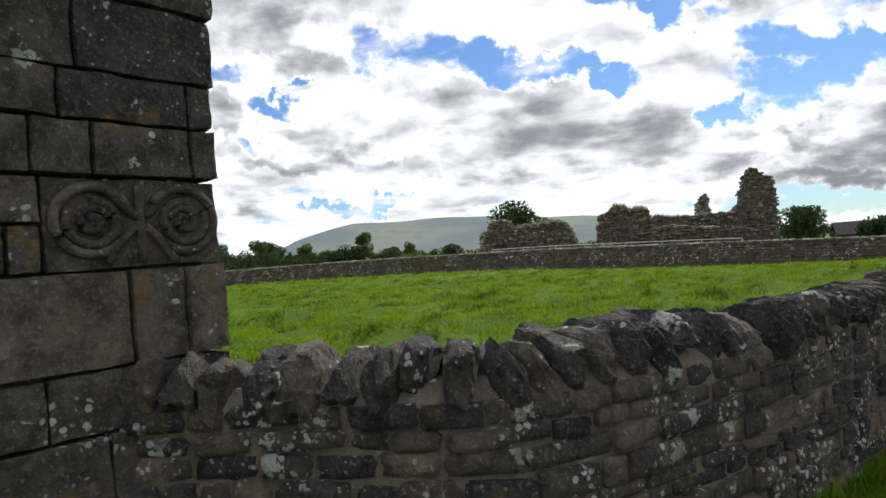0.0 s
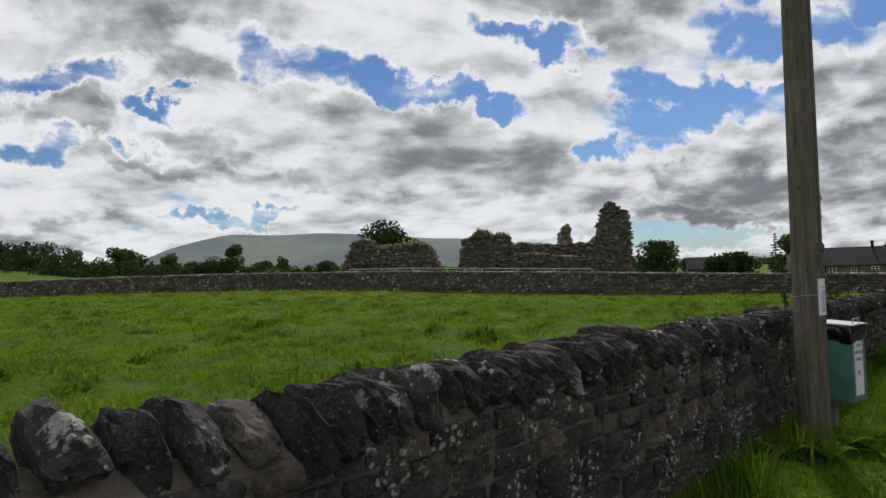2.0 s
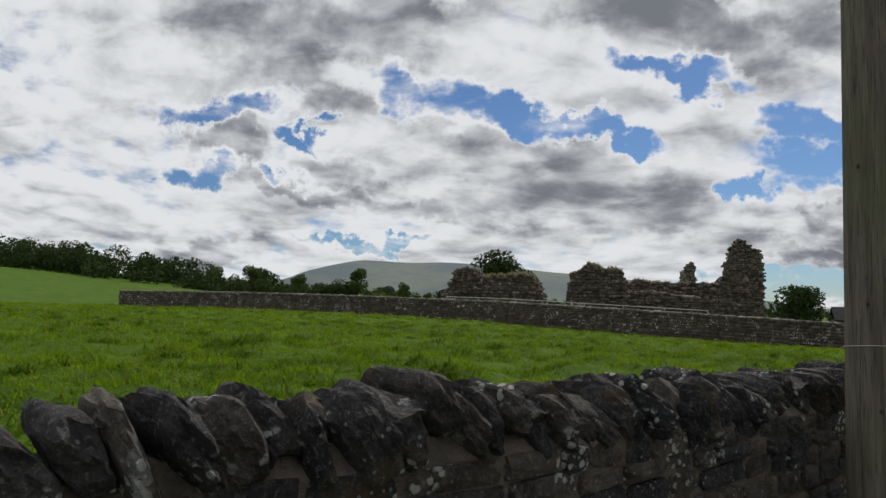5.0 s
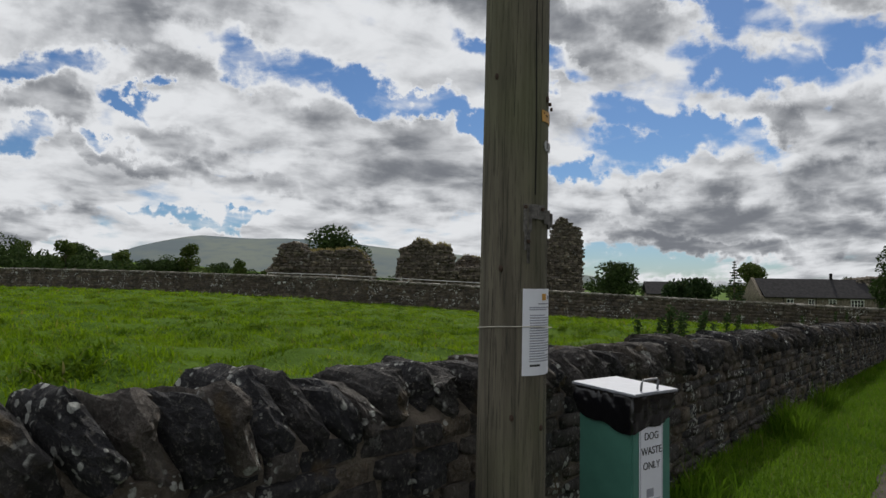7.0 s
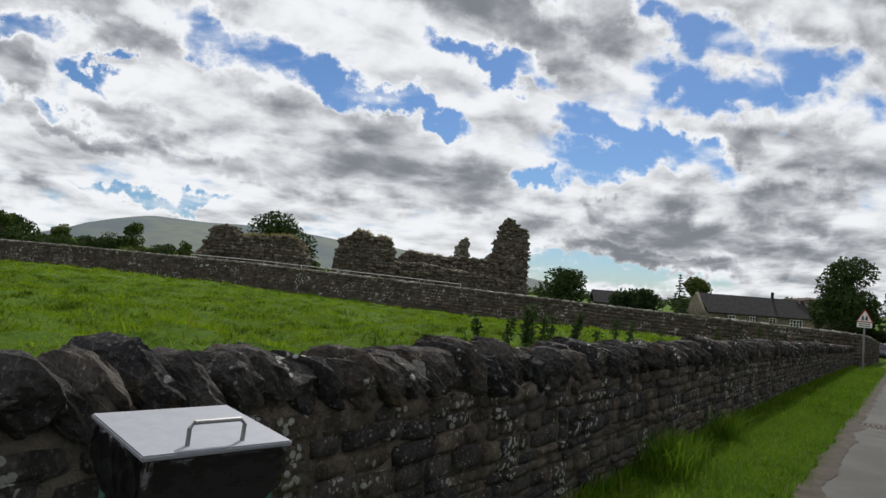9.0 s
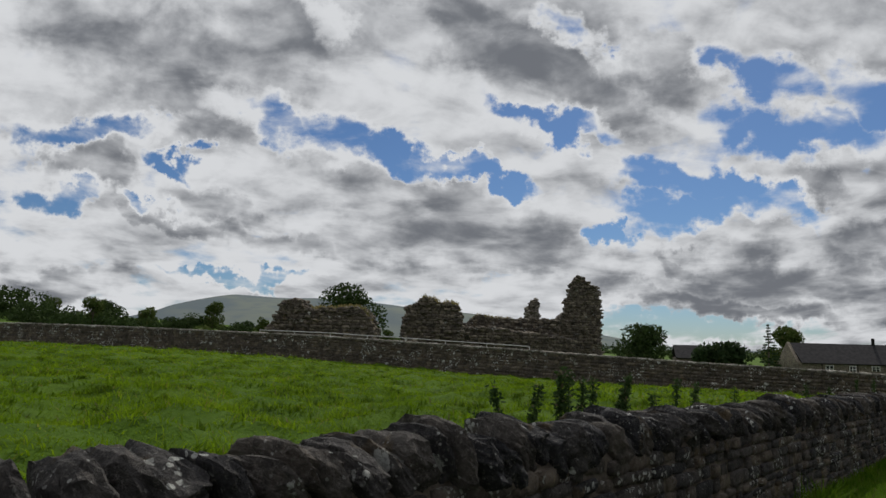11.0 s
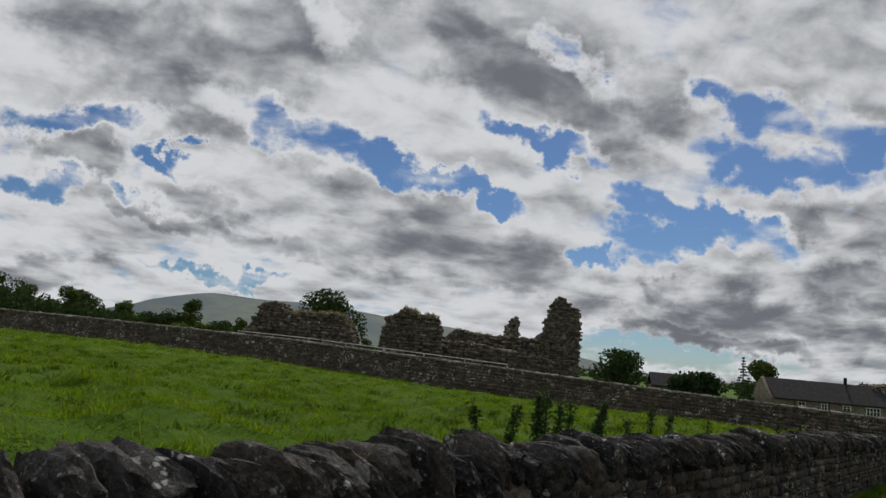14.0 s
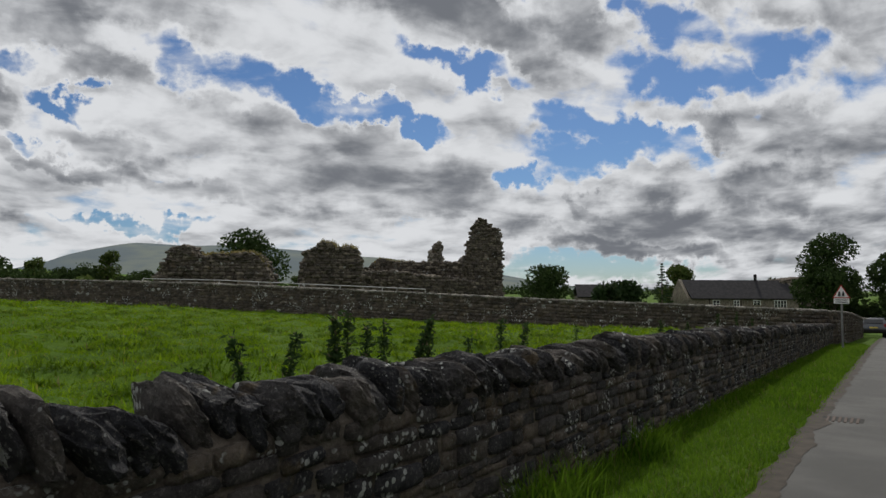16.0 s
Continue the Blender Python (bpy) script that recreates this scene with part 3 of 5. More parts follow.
def ribbon(name, material, x0, x1, y0, y1, step, lift, label, category):
    bm = bmesh.new()
    rows = []
    n = int((y1 - y0) / step)
    for i in range(n + 1):
        y = y0 + (y1 - y0) * i / n
        a, b = x0(y), x1(y)
        rows.append([bm.verts.new((a + (b - a) * j / 6, y, lane_z(y) + lift)) for j in range(7)])
    for u, v in zip(rows, rows[1:]):
        for j in range(6):
            bm.faces.new((u[j], u[j + 1], v[j + 1], v[j]))
    return tagged(bm_object(name, bm, material), label, category, kind="structure")


ribbon("road", M_ROAD, lambda y: lane_edge(y), lambda y: 5.4, -30, 110, 0.25, 0.012, "narrow grey worn asphalt country lane", "road")
ribbon("road_edge", M_DIRT, lambda y: lane_edge(y) - 0.10 - 0.06 * noise.noise((2, y * 1.7, 3)), lambda y: lane_edge(y) + 0.09 + 0.10 * noise.noise((5, y * 1.3, 1)) + 0.05 * noise.noise((5, y * 5.3, 1)), -12, 60, 0.12, 0.017,
       "brown grit and dirt along the lane edge", "road edge")

# ---- near boundary wall ----
def near_lo(p):
    return lane_z(p.y) - 0.12


def near_hi(p):
    return top_z(p.y) - 0.225


near_wall = wall_core("wall_near", NEAR, near_lo, lambda p: near_hi(p) + 0.065, 0.024, THICK - 0.05, M_MORTAR,
                      "dark gritstone field wall with upright coping stones", "stone wall", 0.15, 0.07)
rng = np.random.default_rng(11)
near_stones = courses(NEAR, near_lo, near_hi, rng, 0.05, 0.12, 0.11, 0.32, 0.16, proud=0.016)
near_back = courses(NEAR, lambda p: field_z(p.x - 1, p.y) - 0.1, near_hi, rng, 0.10, 0.2, 0.25, 0.5, 0.12, True, THICK)


def piece(name, me, m, material, parent):
    if not me.materials:
        me.materials.append(material)
    ob = new(name, me)
    ob.parent = parent
    ob.matrix_local = m
    return ob


# ---- far field wall ----
FAR = Line(((-57.5, 13.2), (-56.3, 11.2), (-45.0, 16.0), (-30, 22.4), (-15, 28.8), (-4, 33.5), (-0.3, 35.1), (0.3, 37.5), (0.4, 44), (0.5, 60)), 0.2)


def far_hi(p):
    if p.y > 35.2 and p.x > -1:
        return float(np.interp(p.y, (35, 45, 60), (0.72, 0.35, -0.4)))
    return float(np.interp(p.x, (-57, -45, -38, -27, -17.5, -10, -3, 0.2), (2.13, 2.15, 2.08, 1.86, 1.45, 1.10, 0.84, 0.72)))


def far_lo(p):
    if p.y > 35.2 and p.x > -1:
        return lane_z(p.y) - 0.2
    return float(np.interp(p.x, (-57, -45, -38, -27, -17.5, -10, 0), (0.45, 0.6, 0.8, 0.75, -0.1, -0.5, -0.9))) - 0.15


far_wall = wall_core("wall_far", FAR, far_lo, lambda p: far_hi(p) - 0.06, 0.04, 0.42, M_CORE,
                     "long brown stone wall across the pasture", "stone wall", 0.5)
rng = np.random.default_rng(23)
far_st = courses(FAR, far_lo, lambda p: far_hi(p) - 0.07, rng, 0.10, 0.2, 0.2, 0.5, 0.15)
joined("wall_stones", [(k, m) for k, m, s in far_st], BLOCKS, M_FAR, far_wall, "coursed brown rubble with white lichen")
caps = []
s = 0.0
while s < FAR.length:
    w = rng.uniform(0.25, 0.55)
    p, a = FAR.at(s + w / 2)
    nrm = Vector((math.sin(a), -math.cos(a), 0))
    q = p - nrm * 0.22
    caps.append((int(rng.integers(14)), Matrix.LocRotScale(Vector((q.x, q.y, far_hi(p) - 0.03)), Euler((rng.normal(0, 0.04), rng.normal(0, 0.03), a)), Vector((w, 0.52, 0.11)))))
    s += w
M_CAP = stone_material("weathered_cap", ((0.22, 0.20, 0.17), (0.28, 0.26, 0.22), (0.34, 0.32, 0.28)), 1.0, 0.6, 0.2)
joined("capping_stones", caps, BLOCKS, M_CAP, far_wall, "pale flat capping stones")

# unseen plain wall on the lane's other side, added to block sky light
sky_block = new("unseen_light_blocker", bpy.data.meshes.new("unseen_light_blocker"))
bm = box((0.6, 78, 5.2), (7.2, 37, 1.0))
bm.to_mesh(sky_block.data)
bm.free()
sky_block.data.materials.append(M_CORE)
tagged(sky_block, "unseen plain dark wall added to cut sky light on the lane", "stone wall", kind="structure")

# ---- far hill ----
def build_hill():
    """A long flat-topped fell, its ridge across the line of sight."""
    prof = ((-420, 0), (-215, 70), (-60, 108), (0, 140), (75, 152), (430, 146), (650, 126), (850, 110), (1270, 52), (1420, 24), (1750, 14), (2200, 0))
    o, r, f = Vector((-2055, 1257, 0)), Vector((0.8, 0.6, 0)), Vector((0.6, -0.8, 0))
    us, vs = np.linspace(-420, 2200, 90), np.linspace(-1, 1, 26)
    bm = bmesh.new()
    grid = []
    for u in us:
        h = float(np.interp(u, [p[0] for p in prof], [p[1] for p in prof]))
        row = []
        for v in vs:
            q = o + r * float(u) + f * (float(v) * 620)
            k = max(0.0, 1 - abs(v) ** 1.5)
            z = h * k ** 0.8 + 5 * noise.noise((u * 0.006, v * 3, 0)) * k * min(1, h / 60)
            row.append(bm.verts.new((q.x, q.y, z - 8)))
        grid.append(row)
    for a, b in zip(grid, grid[1:]):
        for i in range(len(vs) - 1):
            bm.faces.new((a[i], a[i + 1], b[i + 1], b[i]))
    bmesh.ops.recalc_face_normals(bm, faces=bm.faces[:])
    k = Mat("hazed_glowing_fell", 1.0, spec=0.0)
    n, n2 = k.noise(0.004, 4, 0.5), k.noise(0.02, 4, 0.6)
    # aerial haze is painted into these grey-blue base colours
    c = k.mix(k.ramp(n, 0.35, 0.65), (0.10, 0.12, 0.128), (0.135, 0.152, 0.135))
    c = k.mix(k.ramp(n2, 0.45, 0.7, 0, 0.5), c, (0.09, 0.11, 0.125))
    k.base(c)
    # glow added to lift the backlit slope; the fell is no light source
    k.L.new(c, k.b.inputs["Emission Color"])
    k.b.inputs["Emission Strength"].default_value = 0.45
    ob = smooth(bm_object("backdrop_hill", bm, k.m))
    return tagged(ob, "long flat-topped grey-green fell, haze painted in, faint added glow", "hill", kind="structure")


build_hill()

# ---- trees ----
def crown_mesh(rng, centres, n, leaf, squash=0.8):
    """Leaf sprays scattered about clump centres (x, y, z, radius)."""
    c = np.array(centres)
    w = c[:, 3] ** 2
    pick = rng.choice(len(c), n, p=w / w.sum())
    d = rng.normal(0, 1, (n, 3))
    d /= np.linalg.norm(d, axis=1)[:, None]
    rad = c[pick, 3] * rng.uniform(0.55, 1.08, n) ** 0.6
    p = c[pick, :3] + d * rad[:, None] * np.array([1, 1, squash])
    a = rng.normal(0, 1, (n, 3))
    a /= np.linalg.norm(a, axis=1)[:, None]
    b = np.cross(a, rng.normal(0, 1, (n, 3)))
    b /= np.linalg.norm(b, axis=1)[:, None] + 1e-9
    s = leaf * rng.uniform(0.5, 1.3, n)[:, None]
    vs = np.stack([p - a * s, p - b * s * 0.55, p + a * s, p + b * s * 0.55], 1).reshape(-1, 3)
    return vs, (np.arange(n)[:, None] * 4 + np.arange(4))


def make_tree(height, width, seed, leaves=1500, leaf=0.3, material=None, trunk_frac=0.25, label="", at=(0, 0, 0), gaps=14):
    rng = np.random.default_rng(seed)
    t = thing("tree", label or "leafy dark green broadleaf tree", "tree", at=at)
    limbs, centres = [], []
    for i in range(gaps):
        a, f = rng.uniform(0, 2 * math.pi), rng.uniform(0, 1)
        z = height * (trunk_frac + (1 - trunk_frac) * (0.04 + 0.80 * f))
        r = width / 2 * math.sin(math.pi * min(1, 0.36 + 0.56 * f)) * rng.uniform(0.35, 0.8)
        e = Vector((r * math.cos(a), r * math.sin(a), z))
        centres.append((*e, width * rng.uniform(0.15, 0.26)))
        limbs.append(e)
    bm = tube([(0, 0, -0.4), (0.03 * width, 0, height * 0.3), (0, 0.02 * width, height * 0.62), (0.02 * width, 0, height * 0.9)], 0.1, 7,
              radii=[height * 0.032, height * 0.024, height * 0.014, height * 0.004])
    for e in limbs:
        s = Vector((0, 0, e.z * rng.uniform(0.45, 0.7)))
        tube([s, s.lerp(e, 0.5) + Vector((0, 0, -0.03 * height)), e], 0.1, 5, bm, [height * 0.010, height * 0.007, height * 0.002])
    part("trunk", bm, M_BARK, t)
    vs, fs = crown_mesh(rng, centres, int(leaves * 2.0), leaf * 0.85)
    crown = quads_object("crown", vs, fs, material or M_LEAF, t)
    del crown["kind"]
    return t


def make_conifer(height, width, seed, at, label, leaves=1600):
    rng = np.random.default_rng(seed)
    t = thing("conifer_tree", label, "tree", at=at)
    bm = tube([(0, 0, -0.4), (0, 0, height * 0.5), (0, 0, height)], 0.1, 7, radii=[height * 0.025, height * 0.014, 0.02])
    part("trunk", bm, M_BARK, t)
    centres = []
    tiers = 17
    for i in range(tiers):
        f = i / (tiers - 1)
        for j in range(6):
            a = rng.uniform(0, 2 * math.pi)
            r = width / 2 * (1 - f) * rng.uniform(0.35, 1.0)
            centres.append((r * math.cos(a), r * math.sin(a), height * (0.12 + 0.85 * f) - 0.12 * r, 0.035 * width + 0.05 * width * (1 - f)))
    vs, fs = crown_mesh(rng, centres, leaves, 0.022 * height, 0.4)
    crown = quads_object("crown", vs, fs, M_NEEDLE, t)
    del crown["kind"]
    return t


def gz(x, y):
    return ground_z(x, y)


def put(tree, x, y, scale=1.0, turn=0.0, z=None):
    c = copy_thing(tree, pose(x, y, gz(x, y) if z is None else z, 0, 0, turn))
    c.scale = (scale, scale, scale * random.uniform(0.9, 1.1))
    return c


KINDS = [make_tree(11.0, 10.5, 1, 1700, 0.42, M_LEAF, 0.05, "dark round-crowned tree beyond the field wall", (-181, 82, -0.5), 24),
         make_tree(10.5, 7.0, 2, 1300, 0.42, M_LEAF2, 0.05, "olive-green upright tree beyond the field wall", (-170, 87, -0.5), 20),
         make_tree(8.0, 11.5, 3, 1700, 0.42, M_LEAF, 0.02, "low spreading dark tree beyond the field wall", (-160, 94, -0.5), 28),
         make_tree(12.0, 8.0, 6, 1500, 0.40, M_LEAF2, 0.12, "tall loose-crowned tree beyond the field wall", (-190, 84, -0.5), 18)]
for t in KINDS:
    t["group"] = "trees beyond the field"
random.seed(4)
for i, (x, y, s) in enumerate(((-163, 90, 0.72), (-156, 97, 0.85), (-150, 100, 0.8), (-143, 103, 0.66), (-136, 111, 0.60), (-176, 76, 0.85), (-197, 82, 0.75), (-130, 118, 0.55), (-168, 98, 0.7),
                               (-204, 76, 0.9), (-148, 110, 0.62), (-186, 95, 0.7), (-158, 108, 0.6), (-122, 126, 0.5), (-173, 84, 0.6), (-139, 108, 0.5), (-153, 103, 0.55), (-128, 122, 0.42), (-116, 131, 0.45), (-179, 88, 0.55))):
    s *= 1.06
    c = put(KINDS[(i * 7) % 4], x, y, s, 47 * i, -0.5)
    c.scale = (s * random.uniform(0.8, 1.3), s * random.uniform(0.8, 1.3), s * random.uniform(0.8, 1.15))


def woodland():
    """The wooded slope: a bank of domed crowns too many to count."""
    rng = np.random.default_rng(77)
    centres = []
    for i in range(120):
        f = rng.uniform(0, 1)
        back = rng.uniform(0, 1)
        x, y = -232 + 92 * f - 22 * back + rng.normal(0, 2), 8 + 66 * f + 16 * back + rng.normal(0, 2)
        top = np.interp(f, (0, 0.35, 0.62, 0.8, 1.0), (20.5, 17.5, 13.5, 9.0, 7.5)) * rng.uniform(0.72, 1.05) * (0.85 + 0.2 * back)
        r = rng.uniform(3.0, 5.5)
        for _ in range(12):
            a, e = rng.uniform(0, 6.28), rng.uniform(-0.5, 1)
            k = math.sqrt(max(0, 1 - e * e)) * r * 0.75
            centres.append((x + k * math.cos(a), y + k * math.sin(a), top - r + e * r * 0.7, rng.uniform(1.1, 1.9)))
        for z in (top - 2 * r, top - 3 * r):
            centres.append((x, y, max(z, 0), r * 0.8))
    vs, fs = crown_mesh(rng, centres, 90000, 0.42)
    return quads_object("woodland", vs, fs, M_LEAF, None, "dark green wooded slope of mixed broadleaf trees", "woodland")


woodland()


def hedge(name, x0, y0, x1, y1, top, radius, n, seed, material, label):
    rng = np.random.default_rng(seed)
    cs = []
    for i in range(26):
        f = rng.uniform(0, 1)
        x, y = x0 + (x1 - x0) * f, y0 + (y1 - y0) * f
        g0 = gz(x, y)
        hump = top - rng.uniform(0.0, 0.25) * (top - g0) * abs(2 * f - 1)
        z = g0 + radius
        while z < hump - radius * 0.4:
            cs.append((x + rng.normal(0, radius * 0.3), y + rng.normal(0, radius * 0.3), z, radius * rng.uniform(0.8, 1.1)))
            z += radius
        cs.append((x, y, hump - radius, radius))
    vs, fs = crown_mesh(rng, cs, n, 0.32)
    return quads_object(name, vs, fs, material, None, label, "hedge")


def by_top(fn, x, y, top, width, seed, leaves, leaf, material, frac, label):
    h = top - gz(x, y) + 0.2
    return fn(h, width, seed, leaves, leaf, material, frac, label, (x, y, top - h), 20)


def far_woods():
    """Hedgerows and copses far behind the ruin."""
    rng = np.random.default_rng(88)
    cs = []
    line = ((-330, 130), (-260, 190), (-170, 240), (-90, 270), (-20, 285), (60, 290))
    for i in range(900):
        f = rng.uniform(0, 5)
        a, b2 = line[int(f)], line[min(int(f) + 1, 5)]
        k2 = f - int(f)
        x, y = a[0] + (b2[0] - a[0]) * k2 + rng.normal(0, 5), a[1] + (b2[1] - a[1]) * k2 + rng.normal(0, 5)
        top = np.interp(f, (0, 1.0, 2.0, 3, 5), (9.0, 5.0, 3.0, 2.4, 1.0)) + 2.2 * noise.noise((f * 9, 0, 0))
        for z in (top - 1.5, top - 4.0, top - 7):
            cs.append((x, y, z, rng.uniform(1.2, 2.2)))
    vs, fs = crown_mesh(rng, cs, 42000, 0.6)
    return quads_object("far_woods", vs, fs, M_LEAF, None, "dark green hedgerows and copses far behind the ruin", "woodland")


far_woods()
hedge("hedge", -33, 96.5, -27.2, 101, 2.7, 1.1, 3000, 3, M_NEEDLE, "dense dark clipped evergreen hedge")
hedge("scrub", -56, 34, -41, 26.5, 2.45, 0.6, 2500, 5, M_LEAF2, "low olive scrub beside the ruin")
by_top(make_tree, -40.2, 95.2, 4.6, 9.0, 12, 2600, 0.3, M_LEAF, 0.1, "dark spreading tree beyond the ruin")
make_tree(7.2, 9.0, 13, 4200, 0.24, M_LEAF, 0.05, "dense dark tree behind the ruined gate block", (-57.6, 54.0, 0.5), 26)
h0 = 5.3 - gz(-23.6, 96)
make_conifer(h0, 3.6, 14, (-23.6, 96, 5.3 - h0), "dark slender conifer beside the long house")
by_top(make_tree, -24.3, 109.5, 5.3, 6.8, 15, 2200, 0.28, M_LEAF2, 0.1, "olive-brown broadleaf tree behind the house gable")
by_top(make_tree, -14, 125, 3.9, 5.0, 16, 1200, 0.28, M_LEAF, 0.1, "dark tree crown beyond the house roof")
by_top(make_tree, -9.5, 126, 4.2, 6.0, 19, 1200, 0.28, M_LEAF, 0.1, "dark tree crown beyond the barn")
make_tree(10.8, 7.6, 17, 4200, 0.24, M_LEAF, 0.2, "tall thin-crowned tree at the bend of the lane", (-3.0, 86, gz(-3, 86)), 34)
make_tree(10.2, 7.5, 18, 3400, 0.26, M_LEAF, 0.1, "dark full tree at the bend of the lane", (3.6, 88, gz(3.6, 88)), 18)
make_conifer(15.5, 7.5, 20, (7.4, 84, gz(7, 84)), "tall dark conifer above the lane bend", 3600)
hedge("shrubbery", -4.5, 86, 9, 92, 0.6, 1.3, 4200, 21, M_LEAF, "dark green shrubs at the bend of the lane")
make_tree(7.5, 7.5, 22, 2400, 0.26, M_LEAF, 0.05, "low bushy tree overhanging the lane", (6.2, 76, gz(6, 76)), 16)

# ---- abbey ruins ----
def ruin(name, p0, p1, thick, base, prof, seed, label, size=(0.32, 0.17), material=M_RUIN):
    """A broken rubble wall: core, faced stones and a ragged top."""
    rng = np.random.default_rng(seed)
    a, b = Vector((*p0, 0)), Vector((*p1, 0))
    L = (b - a).length
    d = (b - a).normalized()
    back = Vector((-d.y, d.x, 0))
    ang = math.atan2(d.y, d.x)
    us, zs = [p[0] for p in prof], [p[1] for p in prof]

    def top(u):
        return float(np.interp(u, us, zs)) + 0.16 * noise.noise((u * 2.1, seed, 0)) + 0.1 * noise.noise((u * 6.0, seed, 5))
    bm = bmesh.new()
    rows = []
    n = max(6, int(L / 0.2))
    for i in range(n + 1):
        u = 0.10 + (L - 0.2) * i / n
        z = max(base + 0.2, top(u) - 0.16)
        taper = 0.05 + 0.03 * (z - base)
        f, k = a + d * u + back * 0.1, a + d * u + back * (thick - 0.1)
        f2, k2 = f + back * taper, k - back * taper
        rows.append([bm.verts.new((f.x, f.y, base - 0.6)), bm.verts.new((f2.x, f2.y, z)), bm.verts.new((k2.x, k2.y, z - 0.05)), bm.verts.new((k.x, k.y, base - 0.6))])
    for u, v in zip(rows, rows[1:]):
        for j in range(3):
            bm.faces.new((u[j], v[j], v[j + 1], u[j + 1]))
    bm.faces.new(rows[0])
    bm.faces.new(rows[-1][::-1])
    bmesh.ops.recalc_face_normals(bm, faces=bm.faces[:])
    ob = tagged(bm_object(name, bm, M_CORE), label, "ruin")
    pieces = []

    def lay(o, dirn, inward, length, an, topf):
        z = base - 0.2
        while z < max(zs) + 0.2:
            h = rng.uniform(0.55, 1.5) * size[1]
            u = rng.uniform(-0.2, 0.0)
            while u < length:
                w = rng.uniform(0.45, 2.0) * size[0]
                c = u + w / 2
                lim = topf(c) + rng.normal(0, 0.05)
                if 0 < c < length and z + h < lim:
                    inset = 0.05 + 0.03 * (z - base) + rng.normal(0, 0.07)
                    q = o + dirn * c + inward * (inset + 0.12)
                    pieces.append((int(rng.integers(14)), Matrix.LocRotScale(Vector((q.x, q.y, z + h / 2)), Euler((rng.normal(0, 0.08), rng.normal(0, 0.09), an + rng.normal(0, 0.1))),
                                                                           Vector((w * 0.98, 0.32, h * 0.98)))))
                u += w
            z += h
    lay(a, d, back, L, ang, top)
    lay(a + back * thick, d, -back, L, ang, lambda c: top(c) - 0.1)
    lay(a, back, d, thick, ang + math.pi / 2, lambda c: top(0.12))
    lay(b, back, -d, thick, ang + math.pi / 2, lambda c: top(L - 0.12))
    for _ in range(int(L * thick * 9)):
        u, v = rng.uniform(0.1, L - 0.1), rng.uniform(0.15, max(0.2, thick - 0.15))
        q = a + d * u + back * v
        pieces.append((int(rng.integers(14)), Matrix.LocRotScale(Vector((q.x, q.y, top(u) - 0.10)), Euler(tuple(rng.normal(0, 0.25, 3))),
                                                               Vector((rng.uniform(0.2, 0.45), rng.uniform(0.2, 0.4), rng.uniform(0.12, 0.24))))))
    joined("rubble_facing", pieces, BLOCKS, material, ob, "rough brown-grey rubble stones")
    return ob, top


def ruin_grass(parent, p0, p1, thick, top, n, seed, u0=0.0, u1=1.0, height=0.3):
    """Dry grass on a ruin's top."""
    rng = np.random.default_rng(seed)
    a, b = Vector((*p0, 0)), Vector((*p1, 0))
    L = (b - a).length
    d = (b - a).normalized()
    bk = Vector((-d.y, d.x, 0))
    us, v = rng.uniform(u0 * L, u1 * L, n), rng.uniform(0.05, thick, n)
    q = np.column_stack([a.x + d.x * us + bk.x * v, a.y + d.y * us + bk.y * v])
    zt = np.array([top(u) for u in us]) - 0.05
    h, ang = height * rng.uniform(0.5, 1.3, n), rng.uniform(0, 6.28, n)
    w = np.column_stack([np.cos(ang), np.sin(ang)]) * 0.04
    o = rng.normal(0, 0.08, (n, 2))
    vs = np.stack([np.column_stack([q - w, zt]), np.column_stack([q + w, zt]), np.column_stack([q + w * 0.3 + o, zt + h]), np.column_stack([q - w * 0.3 + o, zt + h])], 1).reshape(-1, 3)
    return quads_object("dry_grass", vs, np.arange(n)[:, None] * 4 + np.arange(4), M_DRY, parent, "dry straw-coloured grass")


M_DRY = blade_material("dry_grass_blade", (0.20, 0.17, 0.07), (0.27, 0.22, 0.10), (0.12, 0.14, 0.04), 0.3)
gate, gate_top = ruin("ruined_gate_block", (-37.6, 28.3), (-31.4, 32.9), 2.6, 1.0,
                      ((0, 2.0), (0.5, 2.6), (0.9, 3.2), (1.25, 4.2), (1.9, 4.5), (2.5, 4.3), (2.8, 3.85), (4.0, 3.75), (5.3, 3.85), (6.6, 3.95), (7.1, 3.6), (7.72, 2.4)), 41,
                      "broken rubble gate block of the ruin, grass-topped")
ruin_grass(gate, (-36.2, 29.5), (-31.6, 32.9), 1.2, lambda u: gate_top(u + 1.9), 500, 42, 0.25, 0.98, 0.2)
lump, lump_top = ruin("ruined_pier", (-31.0, 35.1), (-27.7, 37.6), 3.0, 0.8,
                      ((0, 2.6), (0.25, 4.1), (0.9, 4.3), (1.3, 4.75), (2.1, 4.72), (2.5, 4.35), (3.3, 4.45), (3.8, 4.25), (4.14, 3.4)), 43, "squat rubble pier of the ruin, weeds on top")
ruin_grass(lump, (-30.4, 35.5), (-27.8, 37.5), 2.2, lambda u: lump_top(u + 0.7), 260, 44, 0.1, 1.0, 0.25)
low, low_top = ruin("ruined_wall", (-33.6, 44.8), (-27.0, 49.8), 1.3, 0.3, ((0, 3.3), (0.7, 3.4), (1.2, 4.0), (2.2, 4.0), (2.5, 3.85), (5.5, 3.8), (8.3, 3.85)), 45, "long low rubble wall of the ruin")
ruin_grass(low, (-33.0, 45.3), (-27.4, 49.5), 1.0, lambda u: low_top(u + 0.8), 200, 46, 0.0, 0.5, 0.18)
